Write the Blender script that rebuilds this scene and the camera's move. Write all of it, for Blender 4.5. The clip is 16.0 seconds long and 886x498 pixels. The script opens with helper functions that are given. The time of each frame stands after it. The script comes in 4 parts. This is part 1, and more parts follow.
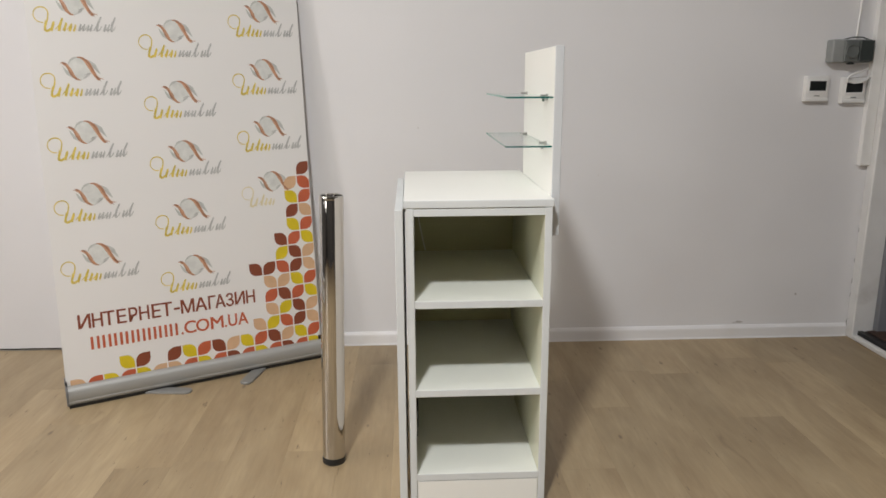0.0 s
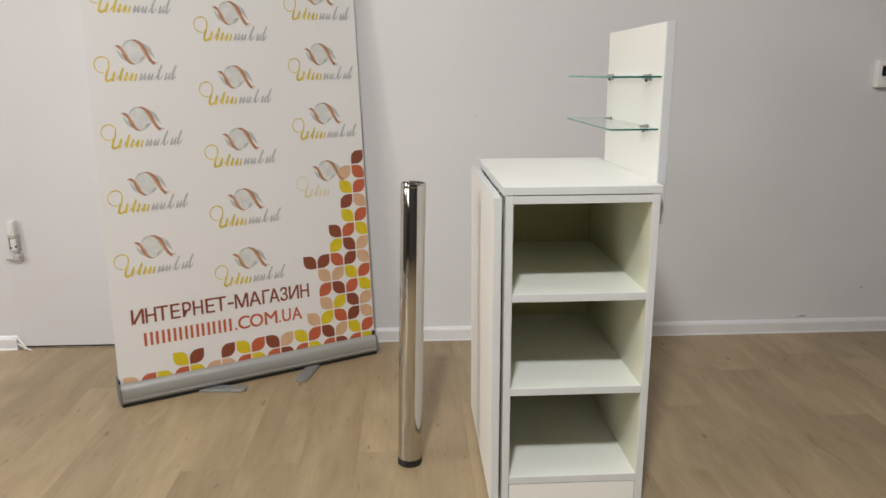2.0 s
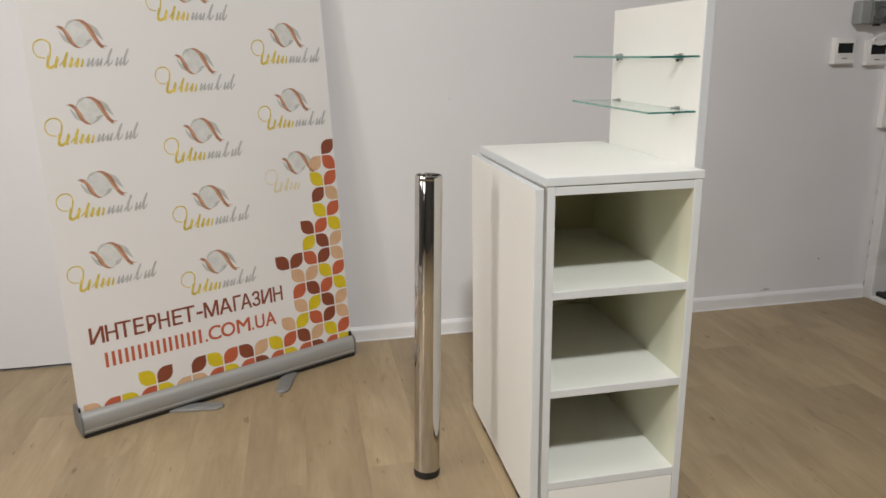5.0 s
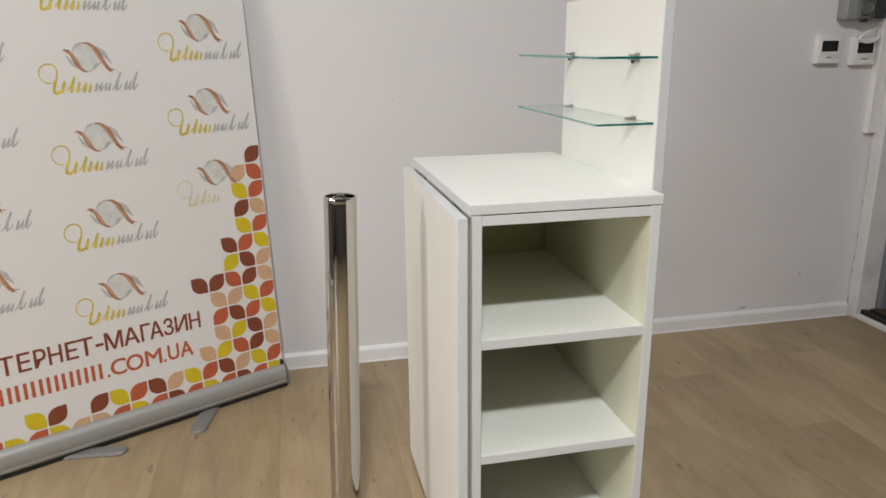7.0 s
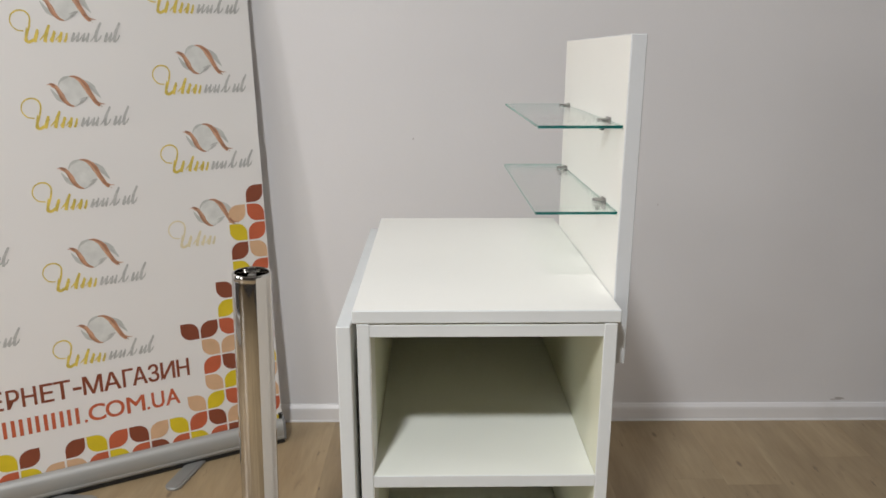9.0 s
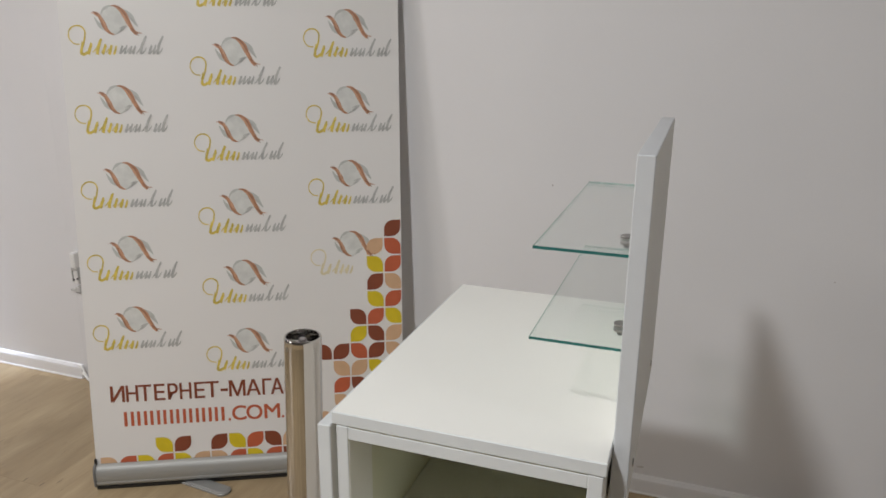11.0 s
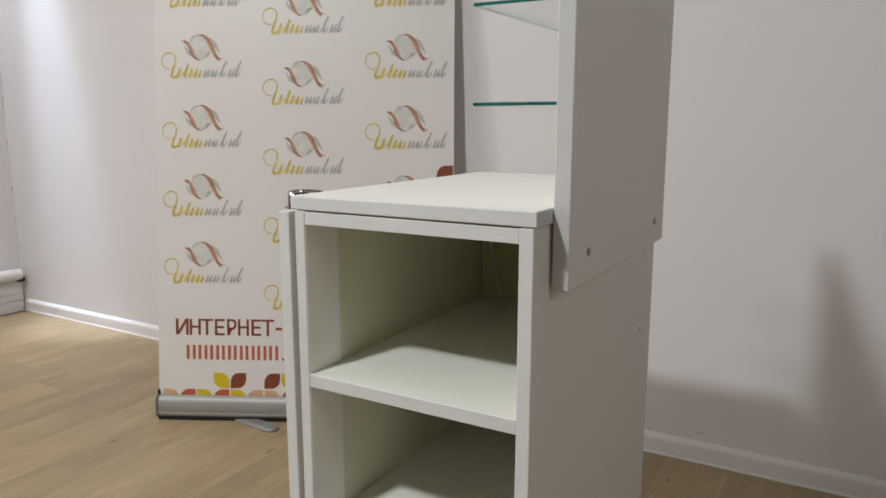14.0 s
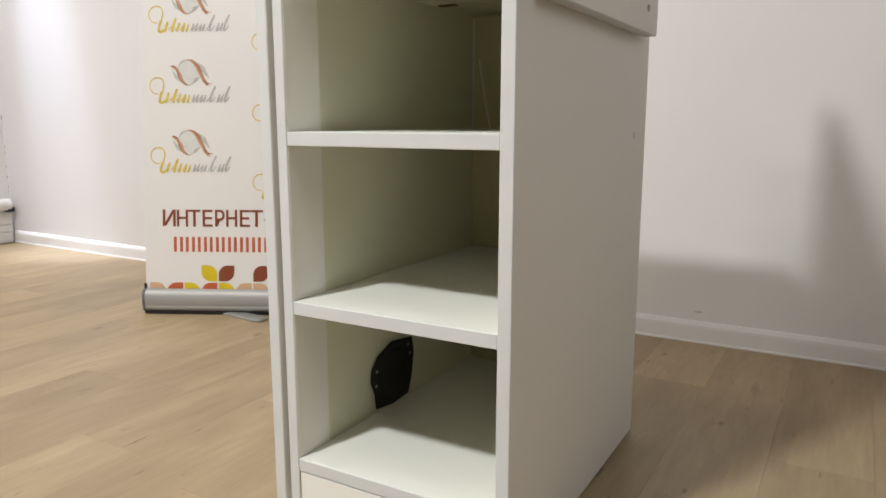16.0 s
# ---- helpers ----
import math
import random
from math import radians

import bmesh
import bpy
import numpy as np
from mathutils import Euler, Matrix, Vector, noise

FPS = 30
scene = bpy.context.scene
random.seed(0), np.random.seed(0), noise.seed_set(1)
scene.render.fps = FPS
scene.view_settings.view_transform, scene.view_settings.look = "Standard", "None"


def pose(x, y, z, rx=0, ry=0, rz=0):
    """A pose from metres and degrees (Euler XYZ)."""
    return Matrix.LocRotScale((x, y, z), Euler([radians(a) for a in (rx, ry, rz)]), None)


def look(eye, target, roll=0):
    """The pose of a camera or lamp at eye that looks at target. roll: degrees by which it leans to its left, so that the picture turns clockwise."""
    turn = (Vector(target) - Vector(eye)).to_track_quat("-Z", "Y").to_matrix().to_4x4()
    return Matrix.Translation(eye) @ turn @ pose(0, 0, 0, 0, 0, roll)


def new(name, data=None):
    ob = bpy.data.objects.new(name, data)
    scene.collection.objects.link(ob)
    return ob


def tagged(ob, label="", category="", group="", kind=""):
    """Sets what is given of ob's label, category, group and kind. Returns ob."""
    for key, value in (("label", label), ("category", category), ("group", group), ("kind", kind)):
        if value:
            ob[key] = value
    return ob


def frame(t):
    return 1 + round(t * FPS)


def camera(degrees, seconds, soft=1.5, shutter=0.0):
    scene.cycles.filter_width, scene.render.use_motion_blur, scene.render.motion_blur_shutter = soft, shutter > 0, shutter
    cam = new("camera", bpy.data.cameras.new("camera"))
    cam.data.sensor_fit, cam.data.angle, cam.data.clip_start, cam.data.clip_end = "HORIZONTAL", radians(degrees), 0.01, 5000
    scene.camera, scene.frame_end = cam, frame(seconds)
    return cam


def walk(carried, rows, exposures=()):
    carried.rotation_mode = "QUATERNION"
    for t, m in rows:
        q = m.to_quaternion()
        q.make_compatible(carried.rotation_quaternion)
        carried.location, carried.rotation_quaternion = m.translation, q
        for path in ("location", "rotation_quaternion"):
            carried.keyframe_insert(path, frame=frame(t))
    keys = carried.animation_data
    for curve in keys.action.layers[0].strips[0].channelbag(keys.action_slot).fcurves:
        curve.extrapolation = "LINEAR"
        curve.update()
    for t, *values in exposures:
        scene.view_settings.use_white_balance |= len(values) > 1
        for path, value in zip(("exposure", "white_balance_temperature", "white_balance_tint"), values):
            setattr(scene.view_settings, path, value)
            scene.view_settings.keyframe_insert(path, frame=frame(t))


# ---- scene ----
cam = camera(63.6, 16.0, 1.6)
PATH = [
    (0, (0.481, 0.362, 0.997), (0.568, 2.306, 0.533), -0.3),
    (0.5, (0.435, 0.387, 0.998), (0.525, 2.33, 0.534), -0.2),
    (1, (0.379, 0.409, 0.994), (0.467, 2.352, 0.529), -0.2),
    (1.5, (0.327, 0.429, 0.978), (0.412, 2.372, 0.512), -0.3),
    (2, (0.276, 0.459, 0.965), (0.366, 2.4, 0.489), -0.4),
    (2.5, (0.227, 0.479, 0.953), (0.33, 2.417, 0.469), -0.6),
    (3, (0.183, 0.503, 0.951), (0.301, 2.437, 0.457), -0.7),
    (5.5, (0.012, 0.664, 0.976), (0.424, 2.546, 0.439), -0.9),
    (6, (0.052, 0.72, 0.979), (0.477, 2.597, 0.434), -0.8),
    (6.5, (0.115, 0.777, 0.974), (0.532, 2.655, 0.427), -0.7),
    (7, (0.199, 0.839, 0.977), (0.604, 2.72, 0.431), -0.6),
    (7.5, (0.298, 0.893, 0.978), (0.67, 2.782, 0.436), -0.5),
    (8, (0.398, 0.948, 0.986), (0.683, 2.856, 0.457), -0.3),
    (8.2, (0.431, 0.965, 0.994), (0.671, 2.881, 0.477), -0.2),
    (10.3, (0.753, 1.217, 1.12), (0.378, 3.104, 0.575), 0.2),
    (10.5, (0.776, 1.223, 1.13), (0.337, 3.096, 0.586), 0.3),
    (11, (0.849, 1.194, 1.167), (0.204, 3.005, 0.617), 0.4),
    (11.5, (0.912, 1.187, 1.185), (0.089, 2.921, 0.624), 0.2),
    (12, (0.963, 1.224, 1.167), (0.042, 2.906, 0.598), 0.1),
    (12.5, (0.953, 1.251, 1.107), (0.003, 2.916, 0.537), 0.1),
    (13, (0.954, 1.273, 0.979), (-0.017, 2.945, 0.466), -0.0),
    (13.5, (1.0, 1.241, 0.896), (0.018, 2.936, 0.493), -0.0),
    (14, (1.068, 1.212, 0.83), (0.08, 2.916, 0.483), -0.0),
    (14.5, (1.094, 1.199, 0.758), (0.103, 2.903, 0.418), 0.1),
    (15, (1.099, 1.201, 0.669), (0.104, 2.902, 0.329), 0.1),
    (15.5, (1.095, 1.213, 0.592), (0.1, 2.913, 0.248), 0.0),
    (16, (1.091, 1.212, 0.527), (0.104, 2.916, 0.176), -0.0),
]
walk(cam, [(t, look(eye, target, roll)) for t, eye, target, roll in PATH],
     [(0, 0.16, 6530, 10), (3, 0.06, 6580, 10), (5.5, 0.07, 6530, 10), (8, 0.09, 6450, 10), (10.5, -0.12, 6380, 10), (11.5, -0.22, 6440, 10), (12.5, -0.21, 6480, 10), (14, -0.11, 6520, 10), (15, 0.21, 6580, 10), (16, 0.42, 6620, 10)])

# ---------------------------------------------------------------- light
world = bpy.data.worlds.new("sky")
world.use_nodes = True
scene.world = world
wn = world.node_tree.nodes
sky = wn.new("ShaderNodeTexSky")
sky.sky_type, sky.sun_disc = "NISHITA", False
sky.sun_elevation, sky.sun_rotation = radians(25), radians(200)
world.node_tree.links.new(sky.outputs[0], wn["Background"].inputs[0])
wn["Background"].inputs[1].default_value = 0.05


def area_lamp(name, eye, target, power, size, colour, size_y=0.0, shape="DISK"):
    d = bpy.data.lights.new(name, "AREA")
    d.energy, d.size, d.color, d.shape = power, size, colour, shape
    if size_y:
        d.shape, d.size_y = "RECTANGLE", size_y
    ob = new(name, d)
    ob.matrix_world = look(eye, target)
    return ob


CEIL = 2.90
area_lamp("ceiling_lamp", (0.02, 0.13, CEIL - 0.075), (0.02, 0.131, 0), 77, 0.25, (0.975, 0.985, 0.99))
area_lamp("ceiling_lamp_west", (-1.58, 0.82, CEIL - 0.165), (-1.58, 0.821, 0), 10, 1.10, (1.0, 0.955, 0.92))
# unseen southwest fill, added to brighten the banner and west-facing boards
area_lamp("added_fill_far", (-4.55, -2.20, 1.48), (0, 1.30, 1.10), 32, 1.35, (1.0, 0.955, 0.905), 1.2)
area_lamp("daylight_west", (-2.12, 1.40, 1.35), (0, 1.401, 1.34), 20, 0.42, (1.0, 0.955, 0.925), 1.15)
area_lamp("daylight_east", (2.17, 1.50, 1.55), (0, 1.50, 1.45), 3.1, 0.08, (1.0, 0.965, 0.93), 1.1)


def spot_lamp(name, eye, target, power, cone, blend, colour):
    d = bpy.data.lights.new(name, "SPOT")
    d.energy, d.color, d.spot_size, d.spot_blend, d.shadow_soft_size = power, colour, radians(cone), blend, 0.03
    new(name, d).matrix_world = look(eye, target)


# unseen spots, added to throw the bluish light streak on the corner wall
spot_lamp("added_corner_beam", (-1.95, 2.72, CEIL - 0.13), (-1.74, 2.97, 0.50), 330, 16.0, 1.0, (0.66, 0.77, 1.0))
spot_lamp("added_corner_wash", (-2.02, 2.72, CEIL - 0.13), (-1.86, 2.90, 0.55), 150, 40.0, 0.9, (0.90, 0.92, 1.0))


# ---------------------------------------------------------------- materials
def material(name, colour, rough=0.5, metal=0.0, vary=0.06, scale=6.0, fine=180.0, bump=0.05, spec=0.5, stretch=(1, 1, 1), dirt=None, dirt_scale=2.0):
    m = bpy.data.materials.new(name)
    m.use_nodes = True
    n, l = m.node_tree.nodes, m.node_tree.links
    b = n["Principled BSDF"]
    b.inputs["Roughness"].default_value, b.inputs["Metallic"].default_value = rough, metal
    b.inputs["Specular IOR Level"].default_value = spec
    co = n.new("ShaderNodeTexCoord")
    mp = n.new("ShaderNodeMapping")
    mp.inputs["Scale"].default_value = stretch
    l.new(co.outputs["Object"], mp.inputs[0])
    big, small = n.new("ShaderNodeTexNoise"), n.new("ShaderNodeTexNoise")
    big.inputs["Scale"].default_value, small.inputs["Scale"].default_value = scale, fine
    big.inputs["Detail"].default_value = 4
    for q in (big, small):
        l.new(mp.outputs[0], q.inputs["Vector"])
    ramp = n.new("ShaderNodeMapRange")
    ramp.inputs["From Min"].default_value, ramp.inputs["From Max"].default_value = 0.3, 0.7
    ramp.inputs["To Min"].default_value, ramp.inputs["To Max"].default_value = 1 - vary, 1 + vary
    l.new(big.outputs[0], ramp.inputs[0])
    mul = n.new("ShaderNodeMix")
    mul.data_type, mul.blend_type = "RGBA", "MULTIPLY"
    mul.inputs[0].default_value = 1.0
    mul.inputs[6].default_value = (*colour, 1)
    l.new(ramp.outputs[0], mul.inputs[7])
    out = mul.outputs[2]
    if dirt:
        spots = n.new("ShaderNodeTexNoise")
        spots.inputs["Scale"].default_value, spots.inputs["Detail"].default_value = dirt_scale, 8
        l.new(mp.outputs[0], spots.inputs["Vector"])
        r2 = n.new("ShaderNodeMapRange")
        r2.inputs["From Min"].default_value, r2.inputs["From Max"].default_value = 0.58, 0.80
        r2.inputs["To Max"].default_value = 0.55
        l.new(spots.outputs[0], r2.inputs[0])
        mx = n.new("ShaderNodeMix")
        mx.data_type = "RGBA"
        l.new(r2.outputs[0], mx.inputs[0])
        l.new(out, mx.inputs[6])
        mx.inputs[7].default_value = (*dirt, 1)
        out = mx.outputs[2]
    l.new(out, b.inputs["Base Color"])
    rr = n.new("ShaderNodeMapRange")
    rr.inputs["To Min"].default_value, rr.inputs["To Max"].default_value = max(0.02, rough * 0.85), min(1, rough * 1.15)
    l.new(small.outputs[0], rr.inputs[0])
    l.new(rr.outputs[0], b.inputs["Roughness"])
    if bump:
        bp = n.new("ShaderNodeBump")
        bp.inputs["Strength"].default_value, bp.inputs["Distance"].default_value = bump, 0.002
        l.new(small.outputs[0], bp.inputs["Height"])
        l.new(bp.outputs[0], b.inputs["Normal"])
    return m


# for unseen walls: the dim room and its weak bounce are put into the colour
DARK_WALL = material("darkened_wall", (0.10, 0.095, 0.09), 0.6, vary=0.06, scale=1.5, fine=95, bump=0.1)
WALL = material("wall_paint", (0.742, 0.733, 0.743), 0.62, vary=0.025, scale=1.6, fine=95, bump=0.10, dirt=(0.665, 0.645, 0.65), dirt_scale=1.1)
# unseen ceiling, greyed so that less light bounces down
CEILING = material("darkened_ceiling", (0.45, 0.44, 0.43), 0.8, vary=0.02)
TRIM = material("skirting_plastic", (0.78, 0.77, 0.775), 0.35, vary=0.03, scale=3, dirt=(0.62, 0.59, 0.55), dirt_scale=5)
OLD_PAINT = material("old_white_paint", (0.70, 0.69, 0.68), 0.45, vary=0.06, scale=8, bump=0.25, fine=60, dirt=(0.45, 0.42, 0.39), dirt_scale=9)
WORN_WHITE = material("worn_white_metal", (0.50, 0.49, 0.48), 0.45, vary=0.15, scale=120, dirt=(0.16, 0.14, 0.13), dirt_scale=70)
GREY_PAINT = material("grey_paint", (0.20, 0.205, 0.225), 0.42, vary=0.08, scale=5, dirt=(0.13, 0.13, 0.145))
LAMINATE = material("white_laminate", (0.850, 0.844, 0.800), 0.60, vary=0.015, scale=3, fine=420, bump=0.06, spec=0.22)
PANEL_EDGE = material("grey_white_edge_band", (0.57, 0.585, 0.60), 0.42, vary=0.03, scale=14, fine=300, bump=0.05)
# white like LAMINATE, darkened because the front edges catch less light
EDGE = material("shaded_edge_band", (0.650, 0.668, 0.668), 0.58, vary=0.03, scale=14, fine=300, bump=0.05)
# inner copy of LAMINATE: compartment shade put into a darker, yellower colour
SHADED_LAM = material("shaded_melamine", (0.705, 0.702, 0.550), 0.38, vary=0.015, scale=3, fine=420, bump=0.06)
SHELF_TOP = material("shelf_melamine", (0.785, 0.798, 0.742), 0.38, vary=0.015, scale=3, fine=420, bump=0.06)
# the olive shade deep in the compartments is painted into this board
SHADED_BACK = material("shaded_back_board", (0.565, 0.548, 0.355), 0.45, vary=0.02, scale=3, fine=420, bump=0.05)
JOINT = material("dark_gap", (0.10, 0.095, 0.085), 0.8)
CHROME = material("chrome", (0.58, 0.565, 0.55), 0.055, 1.0, vary=0.02, scale=4, fine=40, bump=0.0)
STEEL = material("zinc_steel", (0.42, 0.41, 0.40), 0.32, 1.0, vary=0.1, scale=40)
NICKEL = material("dull_nickel", (0.36, 0.35, 0.335), 0.35, 1.0, vary=0.15, scale=60)
BRASSY = material("rusty_steel", (0.30, 0.20, 0.12), 0.45, 0.8, vary=0.2, scale=60)
ALU = material("brushed_aluminium", (0.40, 0.40, 0.385), 0.56, 0.45, vary=0.05, scale=10, fine=260, bump=0.08, stretch=(0.05, 1, 1))
FOOT_ALU = material("dull_aluminium", (0.30, 0.30, 0.29), 0.42, 0.45, vary=0.06, scale=20, fine=260, bump=0.05)
CAP_GREY = material("grey_plastic_cap", (0.16, 0.16, 0.16), 0.45, vary=0.05, scale=20)
RUBBER = material("black_rubber", (0.012, 0.012, 0.012), 0.45, vary=0.1, scale=30)
BLACK_METAL = material("black_enamel", (0.006, 0.006, 0.007), 0.5, vary=0.15, scale=40)
SCREEN = material("black_display", (0.012, 0.014, 0.014), 0.16, vary=0.05)
WHITE_PLASTIC = material("white_plastic", (0.80, 0.79, 0.77), 0.32, vary=0.02, scale=20, bump=0.0)
GREY_PLASTIC = material("grey_plastic", (0.27, 0.28, 0.275), 0.42, vary=0.04, scale=30)
MID_GREY = material("mid_grey_plastic", (0.13, 0.14, 0.135), 0.42, vary=0.05, scale=30)
DARK_GREY = material("dark_grey_plastic", (0.038, 0.045, 0.042), 0.4, vary=0.05, scale=30)
MAT_FIBRE = material("brown_door_mat", (0.055, 0.030, 0.022), 0.95, vary=0.3, scale=90, bump=0.6)
VINYL = material("banner_vinyl", (0.805, 0.789, 0.775), 0.35, vary=0.012, scale=2.2, fine=300, bump=0.04, spec=0.85)
INK_BROWN = material("ink_brown", (0.235, 0.060, 0.028), 0.45, vary=0.06, scale=30)
INK_ORANGE = material("ink_orange", (0.52, 0.115, 0.050), 0.45, vary=0.06, scale=30)
INK_YELLOW = material("ink_yellow", (0.68, 0.52, 0.018), 0.45, vary=0.06, scale=30)
INK_BEIGE = material("ink_beige", (0.66, 0.42, 0.25), 0.45, vary=0.06, scale=30)
INK_GOLD = material("ink_gold", (0.66, 0.51, 0.10), 0.45, vary=0.22, scale=70)
INK_SILVER = material("ink_silver", (0.47, 0.47, 0.455), 0.45, vary=0.18, scale=90)
INK_COPPER = material("ink_copper", (0.49, 0.25, 0.145), 0.45, vary=0.22, scale=60)
INK_PALE = material("ink_pale_globe", (0.675, 0.680, 0.655), 0.45, vary=0.10, scale=40)
INK_HAZE = material("ink_grey_shade", (0.52, 0.53, 0.505), 0.45, vary=0.08, scale=60)
INK_RUST = material("ink_rust", (0.30, 0.155, 0.10), 0.45, vary=0.22, scale=80)
INK_PEACH = material("ink_peach", (0.60, 0.38, 0.26), 0.45, vary=0.15, scale=80)
INK_FADED = material("ink_faded_gold", (0.74, 0.66, 0.44), 0.45, vary=0.08, scale=60)


def glass_material(name, tint):
    """Clear sheet glass: light passes straight through, tinted, and the gloss grows towards grazing views."""
    m = bpy.data.materials.new(name)
    m.use_nodes = True
    n, l = m.node_tree.nodes, m.node_tree.links
    n.remove(n["Principled BSDF"])
    clear, gloss, mix, rim = n.new("ShaderNodeBsdfTransparent"), n.new("ShaderNodeBsdfGlossy"), n.new("ShaderNodeMixShader"), n.new("ShaderNodeLayerWeight")
    clear.inputs[0].default_value = (*tint, 1)
    gloss.inputs["Color"].default_value, gloss.inputs["Roughness"].default_value = (1, 1, 1, 1), 0.015
    curve5, level = n.new("ShaderNodeMath"), n.new("ShaderNodeMapRange")
    curve5.operation = "POWER"
    curve5.inputs[1].default_value = 5.0
    rim.inputs["Blend"].default_value = 0.5
    level.inputs["To Min"].default_value = 0.04
    l.new(rim.outputs["Facing"], curve5.inputs[0])
    l.new(curve5.outputs[0], level.inputs[0])
    l.new(level.outputs[0], mix.inputs[0])
    l.new(clear.outputs[0], mix.inputs[1])
    l.new(gloss.outputs[0], mix.inputs[2])
    l.new(mix.outputs[0], n["Material Output"].inputs[0])
    return m


GLASS = glass_material("clear_glass", (0.955, 0.975, 0.965))


def glass_edge_material(name, colour, tint, clear_share):
    """A ground glass edge: green, and partly letting light through."""
    m = material(name, colour, 0.14, vary=0.25, scale=40, bump=0.0)
    n, l = m.node_tree.nodes, m.node_tree.links
    clear, mix = n.new("ShaderNodeBsdfTransparent"), n.new("ShaderNodeMixShader")
    clear.inputs[0].default_value = (*tint, 1)
    mix.inputs[0].default_value = clear_share
    l.new(n["Principled BSDF"].outputs[0], mix.inputs[1])
    l.new(clear.outputs[0], mix.inputs[2])
    l.new(mix.outputs[0], n["Material Output"].inputs[0])
    return m


GLASS_SIDE = glass_edge_material("pale_green_glass_edge", (0.09, 0.31, 0.26), (0.70, 0.92, 0.85), 0.42)
GLASS_EDGE = glass_edge_material("green_glass_edge", (0.004, 0.098, 0.092), (0.25, 0.75, 0.68), 0.15)


def plank_material(name, joined=False):
    """Oak-look vinyl; each plank has its own tone and stretch of grain, whether an object or a piece of one mesh."""
    m = bpy.data.materials.new(name)
    m.use_nodes = True
    n, l = m.node_tree.nodes, m.node_tree.links
    b = n["Principled BSDF"]
    co, info = n.new("ShaderNodeTexCoord"), n.new("ShaderNodeNewGeometry" if joined else "ShaderNodeObjectInfo")
    chance = info.outputs["Random Per Island" if joined else "Random"]
    off = n.new("ShaderNodeVectorMath")
    off.operation = "MULTIPLY_ADD"
    l.new(chance, off.inputs[0])
    off.inputs[1].default_value = (37.0, 91.0, 13.0)
    l.new(co.outputs["Object"], off.inputs[2])

    def grain(sx, sy, scale, detail, warp=0.0):
        mp, t = n.new("ShaderNodeMapping"), n.new("ShaderNodeTexNoise")
        mp.inputs["Scale"].default_value = (sx, sy, 1)
        l.new(off.outputs[0], mp.inputs[0])
        l.new(mp.outputs[0], t.inputs["Vector"])
        t.inputs["Scale"].default_value, t.inputs["Detail"].default_value, t.inputs["Distortion"].default_value = scale, detail, warp
        return t.outputs[0]

    streak, fibre, cloud, knot = grain(1, 0.16, 34, 8, 0.8), grain(1, 0.08, 130, 6, 0.6), grain(1, 0.30, 9.0, 8, 0.7), grain(1, 0.35, 15, 3, 0.9)
    ramp = n.new("ShaderNodeValToRGB")
    ramp.color_ramp.elements[0].position, ramp.color_ramp.elements[0].color = 0.30, (0.258, 0.181, 0.100, 1)
    ramp.color_ramp.elements[1].position, ramp.color_ramp.elements[1].color = 0.64, (0.458, 0.354, 0.213, 1)
    add = n.new("ShaderNodeMath")
    add.operation = "MULTIPLY_ADD"
    l.new(cloud, add.inputs[0])
    add.inputs[1].default_value = 0.40
    half = n.new("ShaderNodeMath")
    half.operation = "MULTIPLY_ADD"
    l.new(streak, half.inputs[0])
    half.inputs[1].default_value, half.inputs[2].default_value = 0.17, 0.185
    l.new(half.outputs[0], add.inputs[2])
    l.new(add.outputs[0], ramp.inputs[0])
    tone = n.new("ShaderNodeMapRange")
    tone.inputs["To Min"].default_value, tone.inputs["To Max"].default_value = 0.87, 1.11
    l.new(chance, tone.inputs[0])
    m1 = n.new("ShaderNodeMix")
    m1.data_type, m1.blend_type = "RGBA", "MULTIPLY"
    m1.inputs[0].default_value = 1
    l.new(ramp.outputs[0], m1.inputs[6])
    l.new(tone.outputs[0], m1.inputs[7])
    f = n.new("ShaderNodeMapRange")
    f.inputs["From Min"].default_value, f.inputs["From Max"].default_value = 0.3, 0.7
    f.inputs["To Min"].default_value, f.inputs["To Max"].default_value = 0.93, 1.05
    l.new(fibre, f.inputs[0])
    m2 = n.new("ShaderNodeMix")
    m2.data_type, m2.blend_type = "RGBA", "MULTIPLY"
    m2.inputs[0].default_value = 1
    l.new(m1.outputs[2], m2.inputs[6])
    l.new(f.outputs[0], m2.inputs[7])
    k = n.new("ShaderNodeMapRange")
    k.inputs["From Min"].default_value, k.inputs["From Max"].default_value, k.inputs["To Max"].default_value = 0.68, 0.80, 0.5
    l.new(knot, k.inputs[0])
    m3 = n.new("ShaderNodeMix")
    m3.data_type = "RGBA"
    l.new(k.outputs[0], m3.inputs[0])
    l.new(m2.outputs[2], m3.inputs[6])
    m3.inputs[7].default_value = (0.16, 0.10, 0.06, 1)
    cells, cm = n.new("ShaderNodeTexVoronoi"), n.new("ShaderNodeMapping")
    cm.inputs["Scale"].default_value = (1, 0.42, 1)
    cells.voronoi_dimensions = "2D"
    cells.inputs["Scale"].default_value = 8.5
    l.new(off.outputs[0], cm.inputs[0])
    l.new(cm.outputs[0], cells.inputs["Vector"])
    size = n.new("ShaderNodeSeparateColor")
    l.new(cells.outputs["Color"], size.inputs[0])
    radius = n.new("ShaderNodeMapRange")
    radius.inputs["From Min"].default_value, radius.inputs["To Max"].default_value = 0.66, 0.070
    l.new(size.outputs[0], radius.inputs[0])
    inside = n.new("ShaderNodeMath")
    inside.operation = "SUBTRACT"
    l.new(radius.outputs[0], inside.inputs[0])
    l.new(cells.outputs["Distance"], inside.inputs[1])
    dot = n.new("ShaderNodeMapRange")
